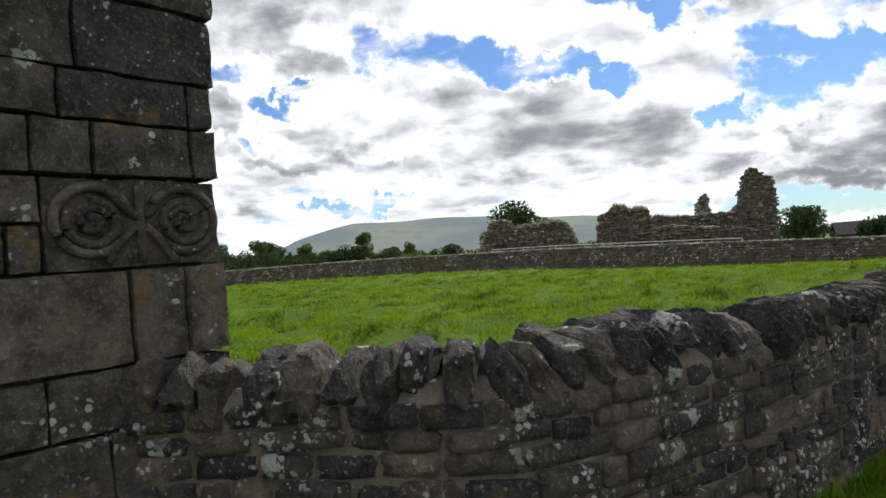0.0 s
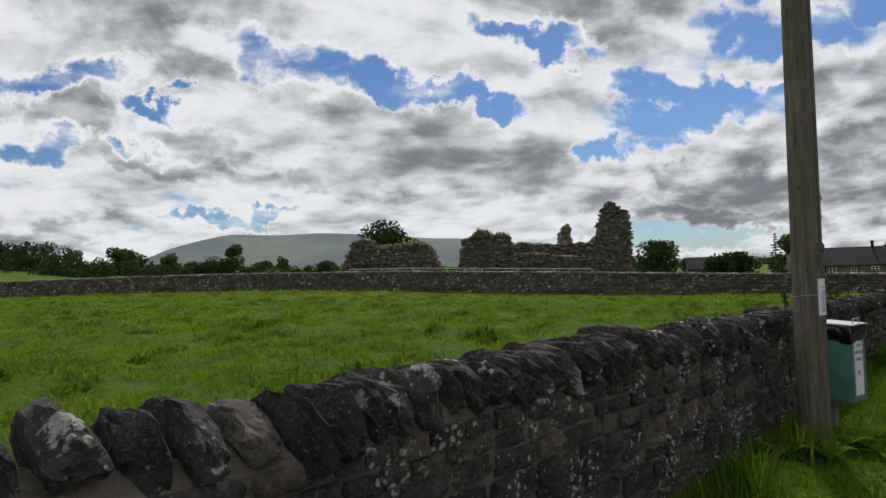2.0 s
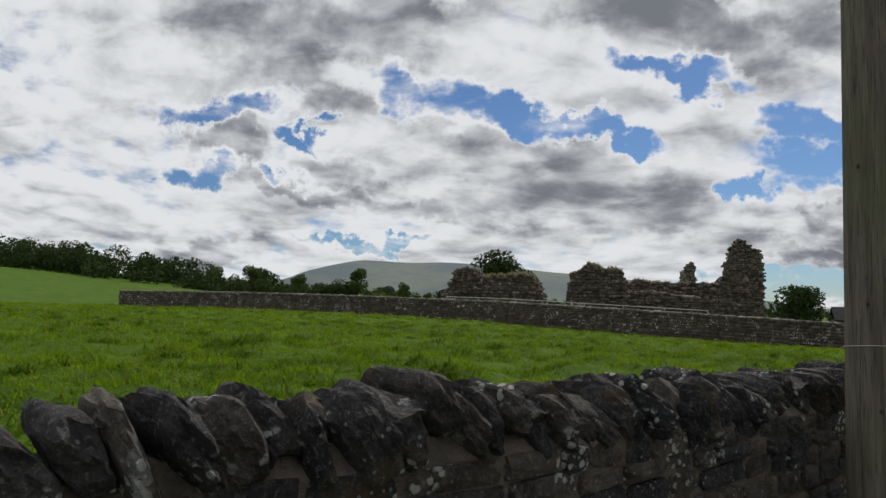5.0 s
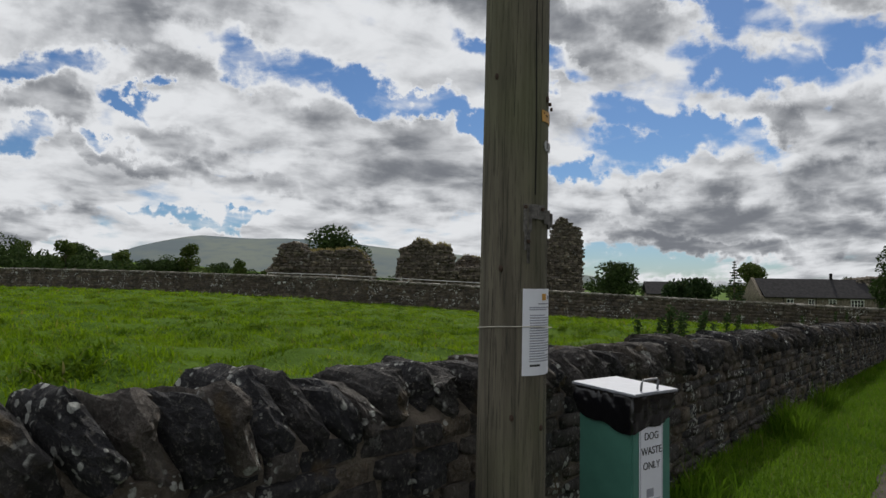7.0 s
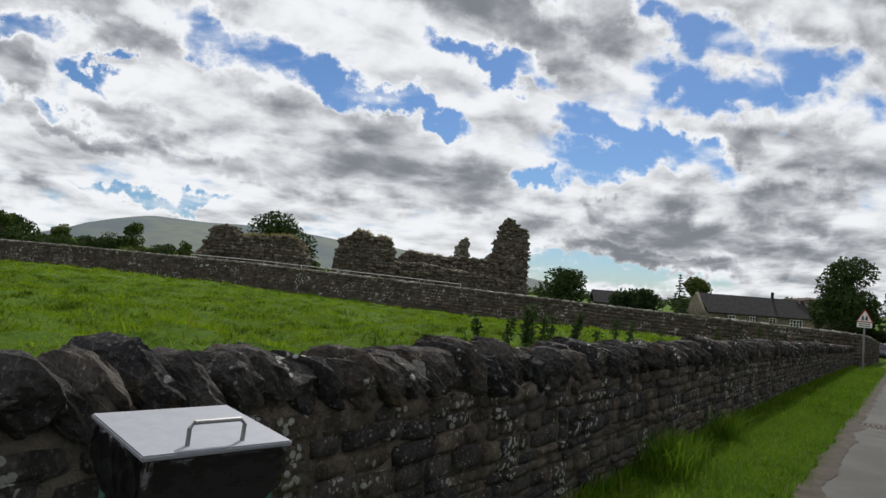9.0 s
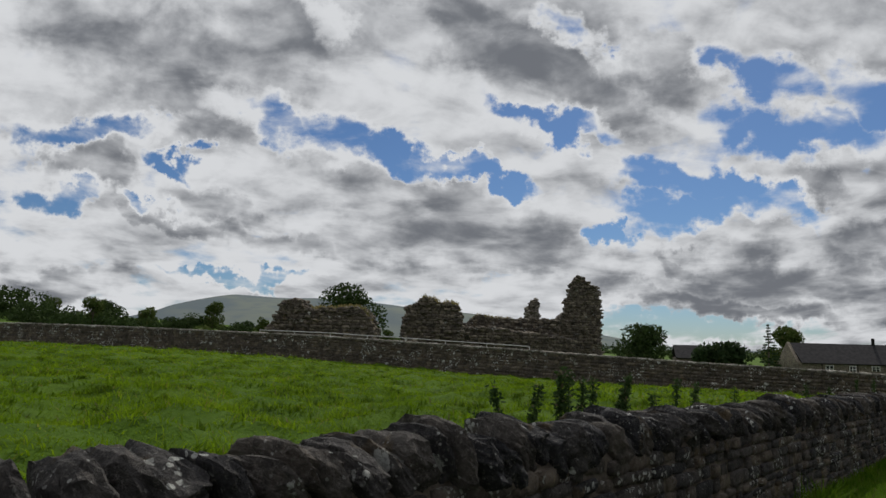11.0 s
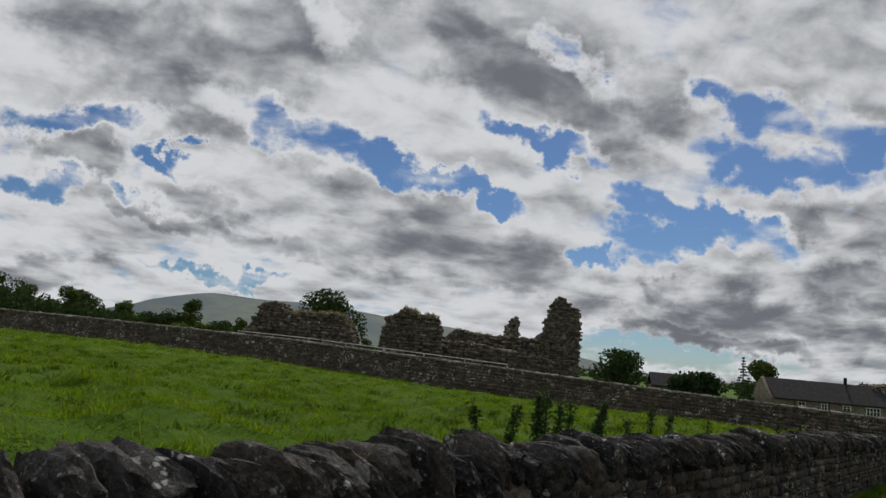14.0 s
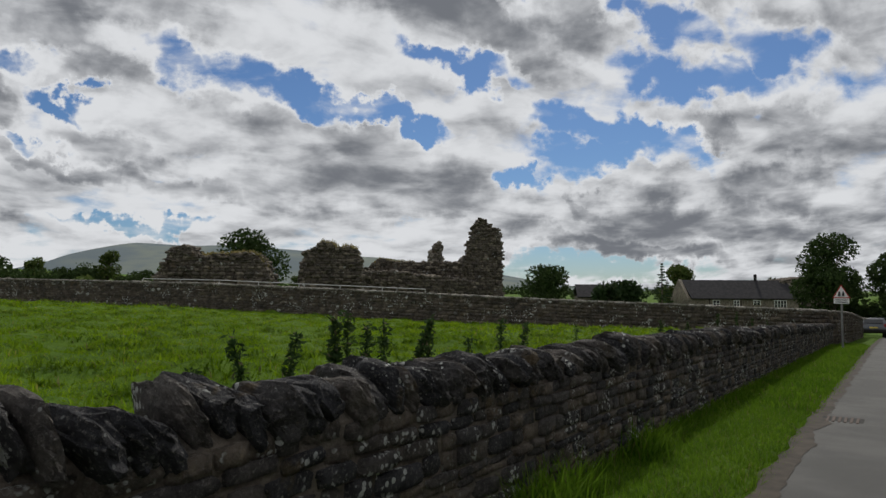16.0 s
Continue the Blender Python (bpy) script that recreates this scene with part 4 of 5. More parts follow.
ruin("ruined_wall", (-32.2, 42.9), (-24.9, 48.4), 1.0, 0.3, ((0, 3.05), (3.0, 3.0), (5, 2.7), (7, 2.55), (9.1, 2.2)), 47, "lower rubble wall in front of the ruin")
M_PALE = stone_material("pale_ruin_stone", ((0.24, 0.21, 0.17), (0.30, 0.27, 0.22), (0.36, 0.32, 0.27)), 0.3, 0.35, 0.2)
ruin("ruined_jamb", (-33.15, 53.8), (-32.1, 54.55), 0.8, 0.5, ((0, 5.05), (0.3, 5.45), (0.6, 5.85), (0.9, 5.98), (1.29, 5.85)), 48, "pale upright ashlar window jamb of the ruin", (0.35, 0.25), M_PALE)
ruin("ruined_tower", (-27.9, 50.0), (-24.75, 52.4), 1.9, 0.3,
     ((0, 3.5), (0.5, 4.1), (0.95, 4.5), (1.05, 5.5), (1.15, 5.65), (1.35, 6.3), (1.55, 7.0), (2.1, 7.45), (2.6, 7.4), (2.95, 7.1), (3.05, 6.75), (3.75, 6.6), (3.96, 4.6)), 49,
     "tall jagged rubble tower stump of the ruin")

# handrail by the ruin
rail = thing("handrail", "thin pale metal handrail beside the ruin", "handrail", at=(-31, 24.6, 1.0))


def rail_pt(f):
    x = -31 + 14 * f
    return Vector((x, 22.0 + 1.6 + 0.427 * (x + 31), 0)), far_hi(Vector((x, 25, 0))) + 0.14


pts = []
for i in range(15):
    p, z = rail_pt(i / 14)
    pts.append((p.x + 31, p.y - 24.6, z - 1.0))
part("top_rail", tube(pts, 0.025, 6), M_RAIL, rail)
for i in range(0, 15, 2):
    p, z = rail_pt(i / 14)
    part("post", tube([(p.x + 31, p.y - 24.6, gz(p.x, p.y) - 1.1), (p.x + 31, p.y - 24.6, z - 1.0)], 0.022, 6), M_RAIL, rail)

# ---- long house and barn ----
def long_house():
    o = thing("house", "long low stone house with dark slate roof", "house", at=(-22.6, 100.9, -3.6), turn=math.degrees(math.atan2(9.5, 12.7)))
    L, D, E, R = 15.9, 6.4, 4.15, 6.5
    bm = box((L, D, E), (L / 2, 0, E / 2))
    part("wall", bm, M_HOUSE, o)
    for x in (0.15, L - 0.15):
        bm = bmesh.new()
        v = [bm.verts.new(c) for c in ((x - 0.2, -D / 2 - 0.02, E - 0.3), (x - 0.2, D / 2 + 0.02, E - 0.3), (x - 0.2, 0, R + 0.22), (x + 0.2, -D / 2 - 0.02, E - 0.3), (x + 0.2, D / 2 + 0.02, E - 0.3), (x + 0.2, 0, R + 0.22))]
        for f in ((0, 1, 2), (5, 4, 3), (0, 2, 5, 3), (2, 1, 4, 5), (1, 0, 3, 4)):
            bm.faces.new([v[i] for i in f])
        part("gable", bm, M_HOUSE, o, "pale coped stone gable")
    roof = None
    for s in (-1, 1):
        run = math.hypot(D / 2 + 0.25, R - E + 0.2)
        ang = math.degrees(math.atan2(R - E + 0.2, D / 2 + 0.25))
        bm = box((L - 0.7, run, 0.12), (L / 2, s * (D / 4 + 0.1), (R + E) / 2 - 0.02), (-s * ang, 0, 0))
        roof = part("roof", bm, M_SLATE, o, "dark slate slope")
        rows = 9
        for i in range(1, rows):
            f = i / rows
            bm = box((L - 0.7, 0.05, 0.03), (L / 2, s * (D / 2 + 0.2) * (1 - f), E - 0.15 + (R - E + 0.15) * f + 0.09), (-s * ang, 0, 0))
            part("slate_course", bm, M_SLATE, o)
    part("gutter", tube([(0.3, -D / 2 - 0.28, E - 0.12), (L - 0.3, -D / 2 - 0.28, E - 0.12)], 0.07, 6), M_BLACK, o, "black gutter")
    for f in (0.18, 0.46, 0.98):
        part("downpipe", tube([(L * f, -D / 2 - 0.1, 0), (L * f, -D / 2 - 0.1, E - 0.15)], 0.05, 6), M_BLACK, o, "black downpipe")
    part("chimney", box((0.32, 0.32, 1.1), (L * 0.70, 0, R + 0.4), bevel=0.03), M_BLACK, o, "thin dark flue")
    for f, w, h in ((0.24, 0.9, 0.85), (0.42, 0.75, 0.85), (0.60, 0.95, 0.6), (0.81, 1.7, 0.95)):
        x, z = L * f, E - 0.35 - h / 2
        win = part("window", box((w, 0.08, h), (x, -D / 2 - 0.02, z)), M_GLASS, o)
        part("window_frame", box((w + 0.16, 0.06, 0.08), (x, -D / 2 - 0.08, z + h / 2)), M_WHITE, win)
        part("window_sill", box((w + 0.24, 0.14, 0.1), (x, -D / 2 - 0.1, z - h / 2 - 0.03)), M_HOUSE, win)
        k = max(2, int(w / 0.4))
        for i in range(k + 1):
            part("glazing_bar", box((0.06, 0.05, h), (x - w / 2 + w * i / k, -D / 2 - 0.085, z)), M_WHITE, win)
        part("glazing_bar", box((w, 0.05, 0.05), (x, -D / 2 - 0.085, z)), M_WHITE, win)
    return o


long_house()
barn_p, _ = ruin("old_barn", (-10.6, 109.0), (-5.0, 113.2), 5.0, -3.6, ((0, 2.6), (0.5, 3.1), (2.2, 3.3), (3.5, 3.5), (5.0, 3.5), (6.2, 3.2), (7.0, 2.2)), 51, "old brown stone barn beside the long house", (0.5, 0.25), M_BARN)
part("doorway", box((2.2, 0.5, 1.3), (-8.6, 110.4, -0.35), (0, 0, 37)), M_BLACK, barn_p, "dark open doorway")
part("lintel", box((2.8, 0.5, 0.22), (-8.65, 110.32, 0.42), (0, 0, 37), 0.03), M_PALE, barn_p, "pale stone lintel")
cot = thing("cottage", "small far cottage with grey slate roof", "house", at=(-37, 108, gz(-37, 108) - 1.1), turn=30)
part("wall", box((7, 5, 2.9), (0, 0, 1.45)), M_BARN, cot)
for sgn in (-1, 1):
    part("roof", box((7.4, 3.4, 0.15), (0, sgn * 1.35, 3.75), (-sgn * 35, 0, 0)), M_SLATE, cot)

# ---- road sign and parked car ----
def road_sign():
    z0 = lane_z(32.2)
    o = thing("road_sign", "triangular red-bordered warning sign on a grey post", "road sign", at=(0.56, 32.2, z0))
    part("post", tube([(0, 0.04, -0.2), (0, 0.04, 1.83 - z0 - 0.1)], 0.04, 10), M_SIGNB, o, "grey steel post")

    def tri(s, y, z, th):
        bm = bmesh.new()
        f = [bm.verts.new((x * s, y, z + h * s)) for x, h in ((-0.5, -0.30), (0.5, -0.30), (0, 0.57))]
        k = [bm.verts.new(v.co + Vector((0, th, 0))) for v in f]
        bm.faces.new(f)
        bm.faces.new(k[::-1])
        for i in range(3):
            bm.faces.new((f[i], k[i], k[(i + 1) % 3], f[(i + 1) % 3]))
        bmesh.ops.recalc_face_normals(bm, faces=bm.faces[:])
        return bm
    zc = 1.46 - z0
    plate = part("warning_plate", tri(0.60, -0.01, zc, 0.012), M_SIGNR, o, "red triangular border")
    part("white_field", tri(0.49, -0.016, zc, 0.005), M_SIGNW, plate)
    for x in (-0.07, 0.06):
        bm = tube([(x, -0.02, zc - 0.10), (x + 0.01, -0.02, zc + 0.03), (x, -0.02, zc + 0.08)], 0.03, 6, radii=[0.05, 0.035, 0.02])
        part("pictogram", bm, M_INK, plate, "black pictogram")
    sub = part("supplementary_plate", box((0.52, 0.012, 0.2), (0, -0.01, 1.17 - z0), bevel=0.004), M_SIGNW, o, "white plate with illegible lettering")
    for k in (0.04, -0.04):
        part("text_bar", box((0.4, 0.004, 0.035), (0, -0.0185, 1.17 - z0 + k)), M_INK, sub)


road_sign()


def parked_car():
    y0 = 64.5
    slope = math.degrees(math.atan2(lane_z(y0 + 2) - lane_z(y0 - 2), 4))
    o = thing("car", "dark grey estate car parked on the lane", "car", at=(0.98, y0, lane_z(y0) + 0.02))
    o.matrix_world = pose(0.98, y0, lane_z(y0) + 0.02, slope, 0, 3)
    side = ((-2.15, 0.32), (-2.2, 0.62), (-2.15, 0.92), (-2.0, 1.0), (-1.75, 1.38), (-1.3, 1.48), (0.2, 1.46), (0.95, 1.05), (2.0, 0.88), (2.15, 0.62), (2.12, 0.3))
    bm = bmesh.new()
    cols = []
    for x, k in ((-0.90, 0.0), (-0.80, 0.6), (0.80, 0.6), (0.90, 0.0)):
        cols.append([bm.verts.new((x * (0.86 if z > 1.1 else 1.0), y, z if k or z < 1.1 else z - 0.04)) for y, z in side])
    for a, b in zip(cols, cols[1:]):
        for i in range(len(side)):
            bm.faces.new((a[i], a[(i + 1) % len(side)], b[(i + 1) % len(side)], b[i]))
    bm.faces.new(cols[0])
    bm.faces.new(cols[-1][::-1])
    bmesh.ops.recalc_face_normals(bm, faces=bm.faces[:])
    bmesh.ops.bevel(bm, geom=bm.edges[:], offset=0.03, segments=2, affect="EDGES")
    smooth(part("body", bm, M_CAR, o))
    part("rear_window", box((1.22, 0.03, 0.34), (0, -1.91, 1.20), (-33, 0, 0), 0.01), M_GLASS, o, "dark rear window")
    part("bumper", box((1.72, 0.16, 0.22), (0, -2.2, 0.48), bevel=0.05), M_BLACK, o, "black rear bumper")
    part("number_plate", box((0.52, 0.02, 0.11), (0, -2.235, 0.74)), M_PLATE, o, "yellow rear number plate")
    for s in (-1, 1):
        part("rear_lamp", box((0.22, 0.08, 0.3), (s * 0.76, -2.13, 0.88), bevel=0.03), M_LAMP, o, "red rear lamp")
        part("side_window", box((0.02, 2.0, 0.32), (s * 0.775, -0.55, 1.22), (0, s * 8, 0)), M_GLASS, o)
        part("door_mirror", box((0.16, 0.1, 0.12), (s * 0.98, 0.75, 1.02), bevel=0.03), M_CAR, o)
        for y in (-1.35, 1.35):
            bm = bmesh.new()
            bmesh.ops.create_cone(bm, cap_ends=True, segments=20, radius1=0.31, radius2=0.31, depth=0.2, matrix=pose(s * 0.80, y, 0.31, 0, 90, 0))
            bmesh.ops.bevel(bm, geom=[e for e in bm.edges if len(e.link_faces) == 2 and e.calc_face_angle(0) > 1], offset=0.03, segments=2, affect="EDGES")
            w = part("wheel", bm, M_TYRE, o)
            bm = bmesh.new()
            bmesh.ops.create_cone(bm, cap_ends=True, segments=16, radius1=0.19, radius2=0.17, depth=0.03, matrix=pose(s * 0.905, y, 0.31, 0, 90, 0))
            part("rim", bm, M_ALU, w)


parked_car()

# ---- telegraph pole ----
PX, PY = 0.416, -0.025
PZ = lane_z(PY)


def pole_r(z):
    return 0.127 - 0.0045 * z


pole = thing("telegraph_pole", "weathered brown wooden telegraph pole beside the wall", "telegraph pole", at=(PX, PY, PZ))
pole.matrix_world = pose(PX, PY, PZ, 0.1, 0.45, 0)
bm = bmesh.new()
rings = []
for i in range(46):
    z = -0.4 + 8.4 * (i / 45) ** 1.25
    ring = []
    for j in range(36):
        a = 2 * math.pi * j / 36
        r = pole_r(z) * (1 + 0.012 * noise.noise((math.cos(a) * 2, math.sin(a) * 2, z * 0.8)) + 0.03 * math.exp(-((z) / 0.25) ** 2))
        ring.append(bm.verts.new((r * math.cos(a), r * math.sin(a), z)))
    rings.append(ring)
for u, v in zip(rings, rings[1:]):
    for j in range(36):
        bm.faces.new((u[j], u[(j + 1) % 36], v[(j + 1) % 36], v[j]))
bm.faces.new(rings[-1])
smooth(part("shaft", bm, M_POLE, pole))


def on_pole(ang, z, out=0.0):
    r = pole_r(z - PZ) + out
    a = radians(ang)
    return Vector((r * math.cos(a), r * math.sin(a), z - PZ))


def pole_patch(a0, a1, z0, z1, out, cols=12, bend=None, thick=0.0012):
    """A curved sheet on the shaft."""
    bm = bmesh.new()
    front, back = [], []
    for i in range(cols + 1):
        f = i / cols
        a = a0 + (a1 - a0) * f
        o = out + (bend(f) if bend else 0)
        for lst, e in ((front, thick), (back, 0)):
            lst.append([bm.verts.new(on_pole(a, z0, o + e)), bm.verts.new(on_pole(a, (z0 + z1) / 2, o + e)), bm.verts.new(on_pole(a, z1, o + e))])
    for lst, flip in ((front, False), (back, True)):
        for u, v in zip(lst, lst[1:]):
            for j in range(2):
                q = (u[j], v[j], v[j + 1], u[j + 1])
                bm.faces.new(q[::-1] if flip else q)
    for i in range(cols):
        bm.faces.new((front[i][2], front[i + 1][2], back[i + 1][2], back[i][2]))
        bm.faces.new((front[i + 1][0], front[i][0], back[i][0], back[i + 1][0]))
    for k in (0, cols):
        for j in range(2):
            q = (front[k][j], front[k][j + 1], back[k][j + 1], back[k][j])
            bm.faces.new(q)
    return bm


def crack(a0, z0, z1, w, seed, wander=6):
    pts = []
    for i in range(25):
        z = z0 + (z1 - z0) * i / 24
        pts.append(on_pole(a0 + wander * noise.noise((seed, z * 1.3, 0)), z, -0.0015))
    part("drying_crack", tube(pts, w, 5), M_BLACK, pole)


for k, (a0, z0, z1, w) in enumerate(((-22, 1.93, 4.6, 0.0035), (-78, 1.65, 5.2, 0.0018), (22, 0.2, 2.9, 0.002), (-95, 0.4, 1.6, 0.0018), (8, 0.25, 1.32, 0.0025), (-10, 2.4, 6.5, 0.002), (45, 0.6, 3.2, 0.0018), (-60, 2.2, 3.8, 0.0015))):
    crack(a0, z0, z1, w, k * 3.7)
for a0, z0 in ((-80, 1.67), (-58, 1.16), (-2, 1.12), (-95, 2.35), (-66, 0.6), (10, 2.28)):
    p = on_pole(a0, z0)
    bm = bmesh.new()
    bmesh.ops.create_uvsphere(bm, u_segments=10, v_segments=6, radius=0.008, matrix=Matrix.Translation(p) @ Matrix.Diagonal((1, 1, 1.5, 1)))
    part("knot", bm, M_RUST, pole)
notice = thing("paper_notice", "white printed paper notice tied round the pole", "notice", at=(PX, PY, PZ))
notice.matrix_world = pole.matrix_world.copy()
sheet = part("sheet", pole_patch(-43, 54, 1.303, 1.602, 0.002, 14, lambda f: 0.02 * max(0, f - 0.6) ** 1.2), M_PAPER, notice)
lift = lambda f: 0.02 * max(0, f - 0.6) ** 1.2
rows = [(1.548, 0.30, 0.92), (1.535, 0.12, 0.90), (1.528, 0.12, 0.55)] + [(1.508 - 0.0088 * i, 0.13, 0.93 if (i * 7) % 5 else 0.5) for i in range(19)]
for z, f0, f1 in rows:
    a0, a1 = -43 + 97 * f0, -43 + 97 * f1
    part("text_line", pole_patch(a0, a1, z, z + 0.0042, 0.0036, 8, lambda f, f0=f0, f1=f1: lift(f0 + (f1 - f0) * f), 0.0004), M_GREYINK, sheet)
part("crest", pole_patch(-43 + 97 * 0.40, -43 + 97 * 0.54, 1.562, 1.585, 0.0036, 5, None, 0.0004), M_YELLOW, sheet, "small coloured crest")
part("heading_bar", pole_patch(-43 + 97 * 0.60, -43 + 97 * 0.85, 1.566, 1.578, 0.0036, 5, lambda f: lift(0.6 + 0.25 * f), 0.0004), M_GREYINK, sheet)
part("signature_bar", pole_patch(-43 + 97 * 0.14, -43 + 97 * 0.36, 1.334, 1.341, 0.0036, 5, None, 0.0004), M_INK, sheet)
pts = [on_pole(a, 1.47 + 0.012 * math.cos(radians(a + 40)) - 0.01, 0.0055 + (0.012 if -10 < a < 60 else 0)) for a in range(-180, 181, 10)]
part("string", tube(pts, 0.0016, 5), M_STRING, notice, "pale string")
# worn fixings on the pole
tag = part("yellow_tag", pole_patch(-9, 46, 2.195, 2.235, 0.002, 6), M_YELLOW, pole, "orange-yellow tag with punched holes")
for i, (a, z) in enumerate(((-5, 2.222), (3, 2.215), (6, 2.214), (18, 2.222), (20, 2.215), (19, 2.206), (36, 2.205), (41, 2.203))):
    part("punch_mark", pole_patch(a, a + 2, z, z + 0.005, 0.0035, 2), M_BLACK, tag)
for i, (a, ch) in enumerate(((6, "3"), (23, "0"))):
    q = on_pole(a, 2.11, 0.003)
    rot = pose(0, 0, 0, 90, 0, 90 + a)
    bm = bmesh.new()
    bmesh.ops.create_cone(bm, cap_ends=True, segments=18, radius1=0.019, radius2=0.019, depth=0.003, matrix=Matrix.Translation(q) @ pose(0, 0, 0, 0, 90, a))
    disc = part("number_disc", bm, M_ALU, pole, "small metal number disc")
    words(ch, 0.03, M_INK, disc, Matrix.Translation(on_pole(a, 2.10, 0.0055)) @ rot, "numeral", 0.0004)
for a0, a1, z0, z1, o in ((-44, -30, 1.80, 1.895, 0.003), (-30, -4, 1.845, 1.895, 0.006), (-4, 12, 1.83, 1.88, 0.009), (14, 24, 1.815, 1.84, 0.006), (-42, -33, 1.735, 1.80, 0.004), (-37, -33, 1.69, 1.74, 0.003), (34, 48, 1.83, 1.875, 0.012)):
    part("torn_paper", pole_patch(a0, a1, z0, z1, o, 5, lambda f: 0.006 * math.sin(7 * f)), M_TORN, pole, "torn grey remnant of an old notice")
for a, z in ((-41, 1.885), (-36, 1.765), (-8, 1.88), (40, 1.87), (12, 2.262), (34, 2.255)):
    bm = bmesh.new()
    bmesh.ops.create_cone(bm, cap_ends=True, segments=10, radius1=0.007, radius2=0.006, depth=0.008, matrix=Matrix.Translation(on_pole(a, z, 0.01)) @ pose(0, 0, 0, 0, 90, a))
    part("nail", bm, M_RUST, pole)

# ---- dog waste bin ----
def waste_bin():
    o = thing("dog_waste_bin", "green metal dog waste bin with black liner", "waste bin", at=(0.50, 0.81, lane_z(0.8)), turn=-14)
    g0 = lane_z(0.8)
    zt, zb = 1.135 - g0, 0.47 - g0
    W, D = 0.288, 0.278
    part("post", box((0.06, 0.06, zb + 0.25), (-0.1, 0, zb / 2 - 0.1), bevel=0.005), M_SIGNB, o, "short grey post")
    bm = box((W, D, zt - zb), (0, 0, (zt + zb) / 2), bevel=0.008)
    part("body", bm, M_BIN, o)
    # liner folded over the rim, sagging to the front corner
    bm = bmesh.new()
    per = []
    n = 112
    for i in range(n):
        a = 2 * math.pi * i / n
        c, s = math.cos(a), math.sin(a)
        k = 1 / max(abs(c) / (W / 2 + 0.006), abs(s) / (D / 2 + 0.006))
        per.append((c * k, s * k, a))
    rows = []
    for j in range(9):
        f = j / 8
        ring = []
        for x, y, a in per:
            drop = 0.095 + 0.065 * max(0, math.cos(a + radians(44))) ** 0.6 + 0.010 * math.sin(5 * a)
            wr = 0.016 * noise.noise((x * 26, y * 26, f * 5)) + 0.014 * noise.noise((x * 60, y * 60, f * 9))
            swell = 1 + 0.03 + 0.05 * math.sin(math.pi * min(1, f * 1.05)) + wr * 3
            ring.append(bm.verts.new((x * swell, y * swell, zt + 0.026 - drop * f)))
        rows.append(ring)
    for u, v in zip(rows, rows[1:]):
        for i in range(n):
            bm.faces.new((u[i], v[i], v[(i + 1) % n], u[(i + 1) % n]))
    bm.faces.new(rows[0][::-1])
    bmesh.ops.recalc_face_normals(bm, faces=bm.faces[:])
    smooth(part("liner", bm, M_BAG, o, "wrinkled black plastic liner"))
    lid = part("lid", box((W + 0.05, D + 0.045, 0.012), (0, 0, zt + 0.032), (0, 3, 0), 0.003), M_STEEL, o, "pale steel lid")
    part("lid_skirt", box((W + 0.02, D + 0.02, 0.03), (0, 0, zt + 0.012), (0, 3, 0), 0.004), M_BLACK, lid)
    h = [(0.13, -0.06, zt + 0.03), (0.135, -0.06, zt + 0.068), (0.135, -0.05, zt + 0.078), (0.135, 0.05, zt + 0.078), (0.135, 0.06, zt + 0.068), (0.13, 0.06, zt + 0.03)]
    part("handle", tube(h, 0.005, 8), M_CHROME, lid, "bare steel bar handle")
    lab = part("label_panel", box((0.003, 0.17, 0.50), (W / 2 + 0.0025, -0.01, zt - 0.355), bevel=0.001), M_PAPER, o, "white label panel with black lettering")
    for y in (-0.088, 0.068):
        part("label_border", box((0.001, 0.003, 0.48), (W / 2 + 0.0048, y, zt - 0.355)), M_GREYINK, lab)
    for i, t in enumerate(("DOG", "WASTE", "ONLY")):
        words(t, 0.045, M_INK, lab, pose(W / 2 + 0.0052, -0.01, zt - 0.175 - 0.062 * i, 90, 0, 90))
    part("print_block", box((0.001, 0.05, 0.035), (W / 2 + 0.0048, -0.02, zt - 0.40)), M_GREYINK, lab)
    part("print_line", box((0.001, 0.13, 0.004), (W / 2 + 0.0048, -0.01, zt - 0.43)), M_GREYINK, lab)


waste_bin()

# ---- weeds behind and before the wall ----
def weed(x, y, z0, z1, lean, seed, dense=1.0, label="tall dark dock stem gone to seed behind the wall"):
    rng = np.random.default_rng(seed)
    h = z1 - z0
    o = thing("weed", label, "weed", "weeds behind the wall", at=(x, y, z0))
    top = Vector((lean * 0.6, lean, h))
    part("stem", tube([(0, 0, -0.05), tuple(top * 0.5 + Vector((0, -0.03 * lean, 0))), tuple(top)], 0.006, 6, radii=[0.009, 0.007, 0.003]), M_WEED, o)
    n = int(380 * dense)
    f = rng.uniform(0.25, 1, n)
    p = np.outer(f, np.array(top)) + rng.normal(0, 0.013, (n, 3))
    a = rng.normal(0, 1, (n, 3)) * np.array([1, 1, 0.8])
    a /= np.linalg.norm(a, axis=1)[:, None]
    b = np.cross(a, rng.normal(0, 1, (n, 3)))
    b /= np.linalg.norm(b, axis=1)[:, None]
    s = 0.020 * rng.uniform(0.4, 1.4, n)[:, None]
    vs = np.stack([p, p + a * s + b * s * 0.4, p + a * s * 2, p + a * s - b * s * 0.4], 1).reshape(-1, 3)
    lv = quads_object("leaves", vs, np.arange(n)[:, None] * 4 + np.arange(4), M_WEED, o)
    del lv["kind"]


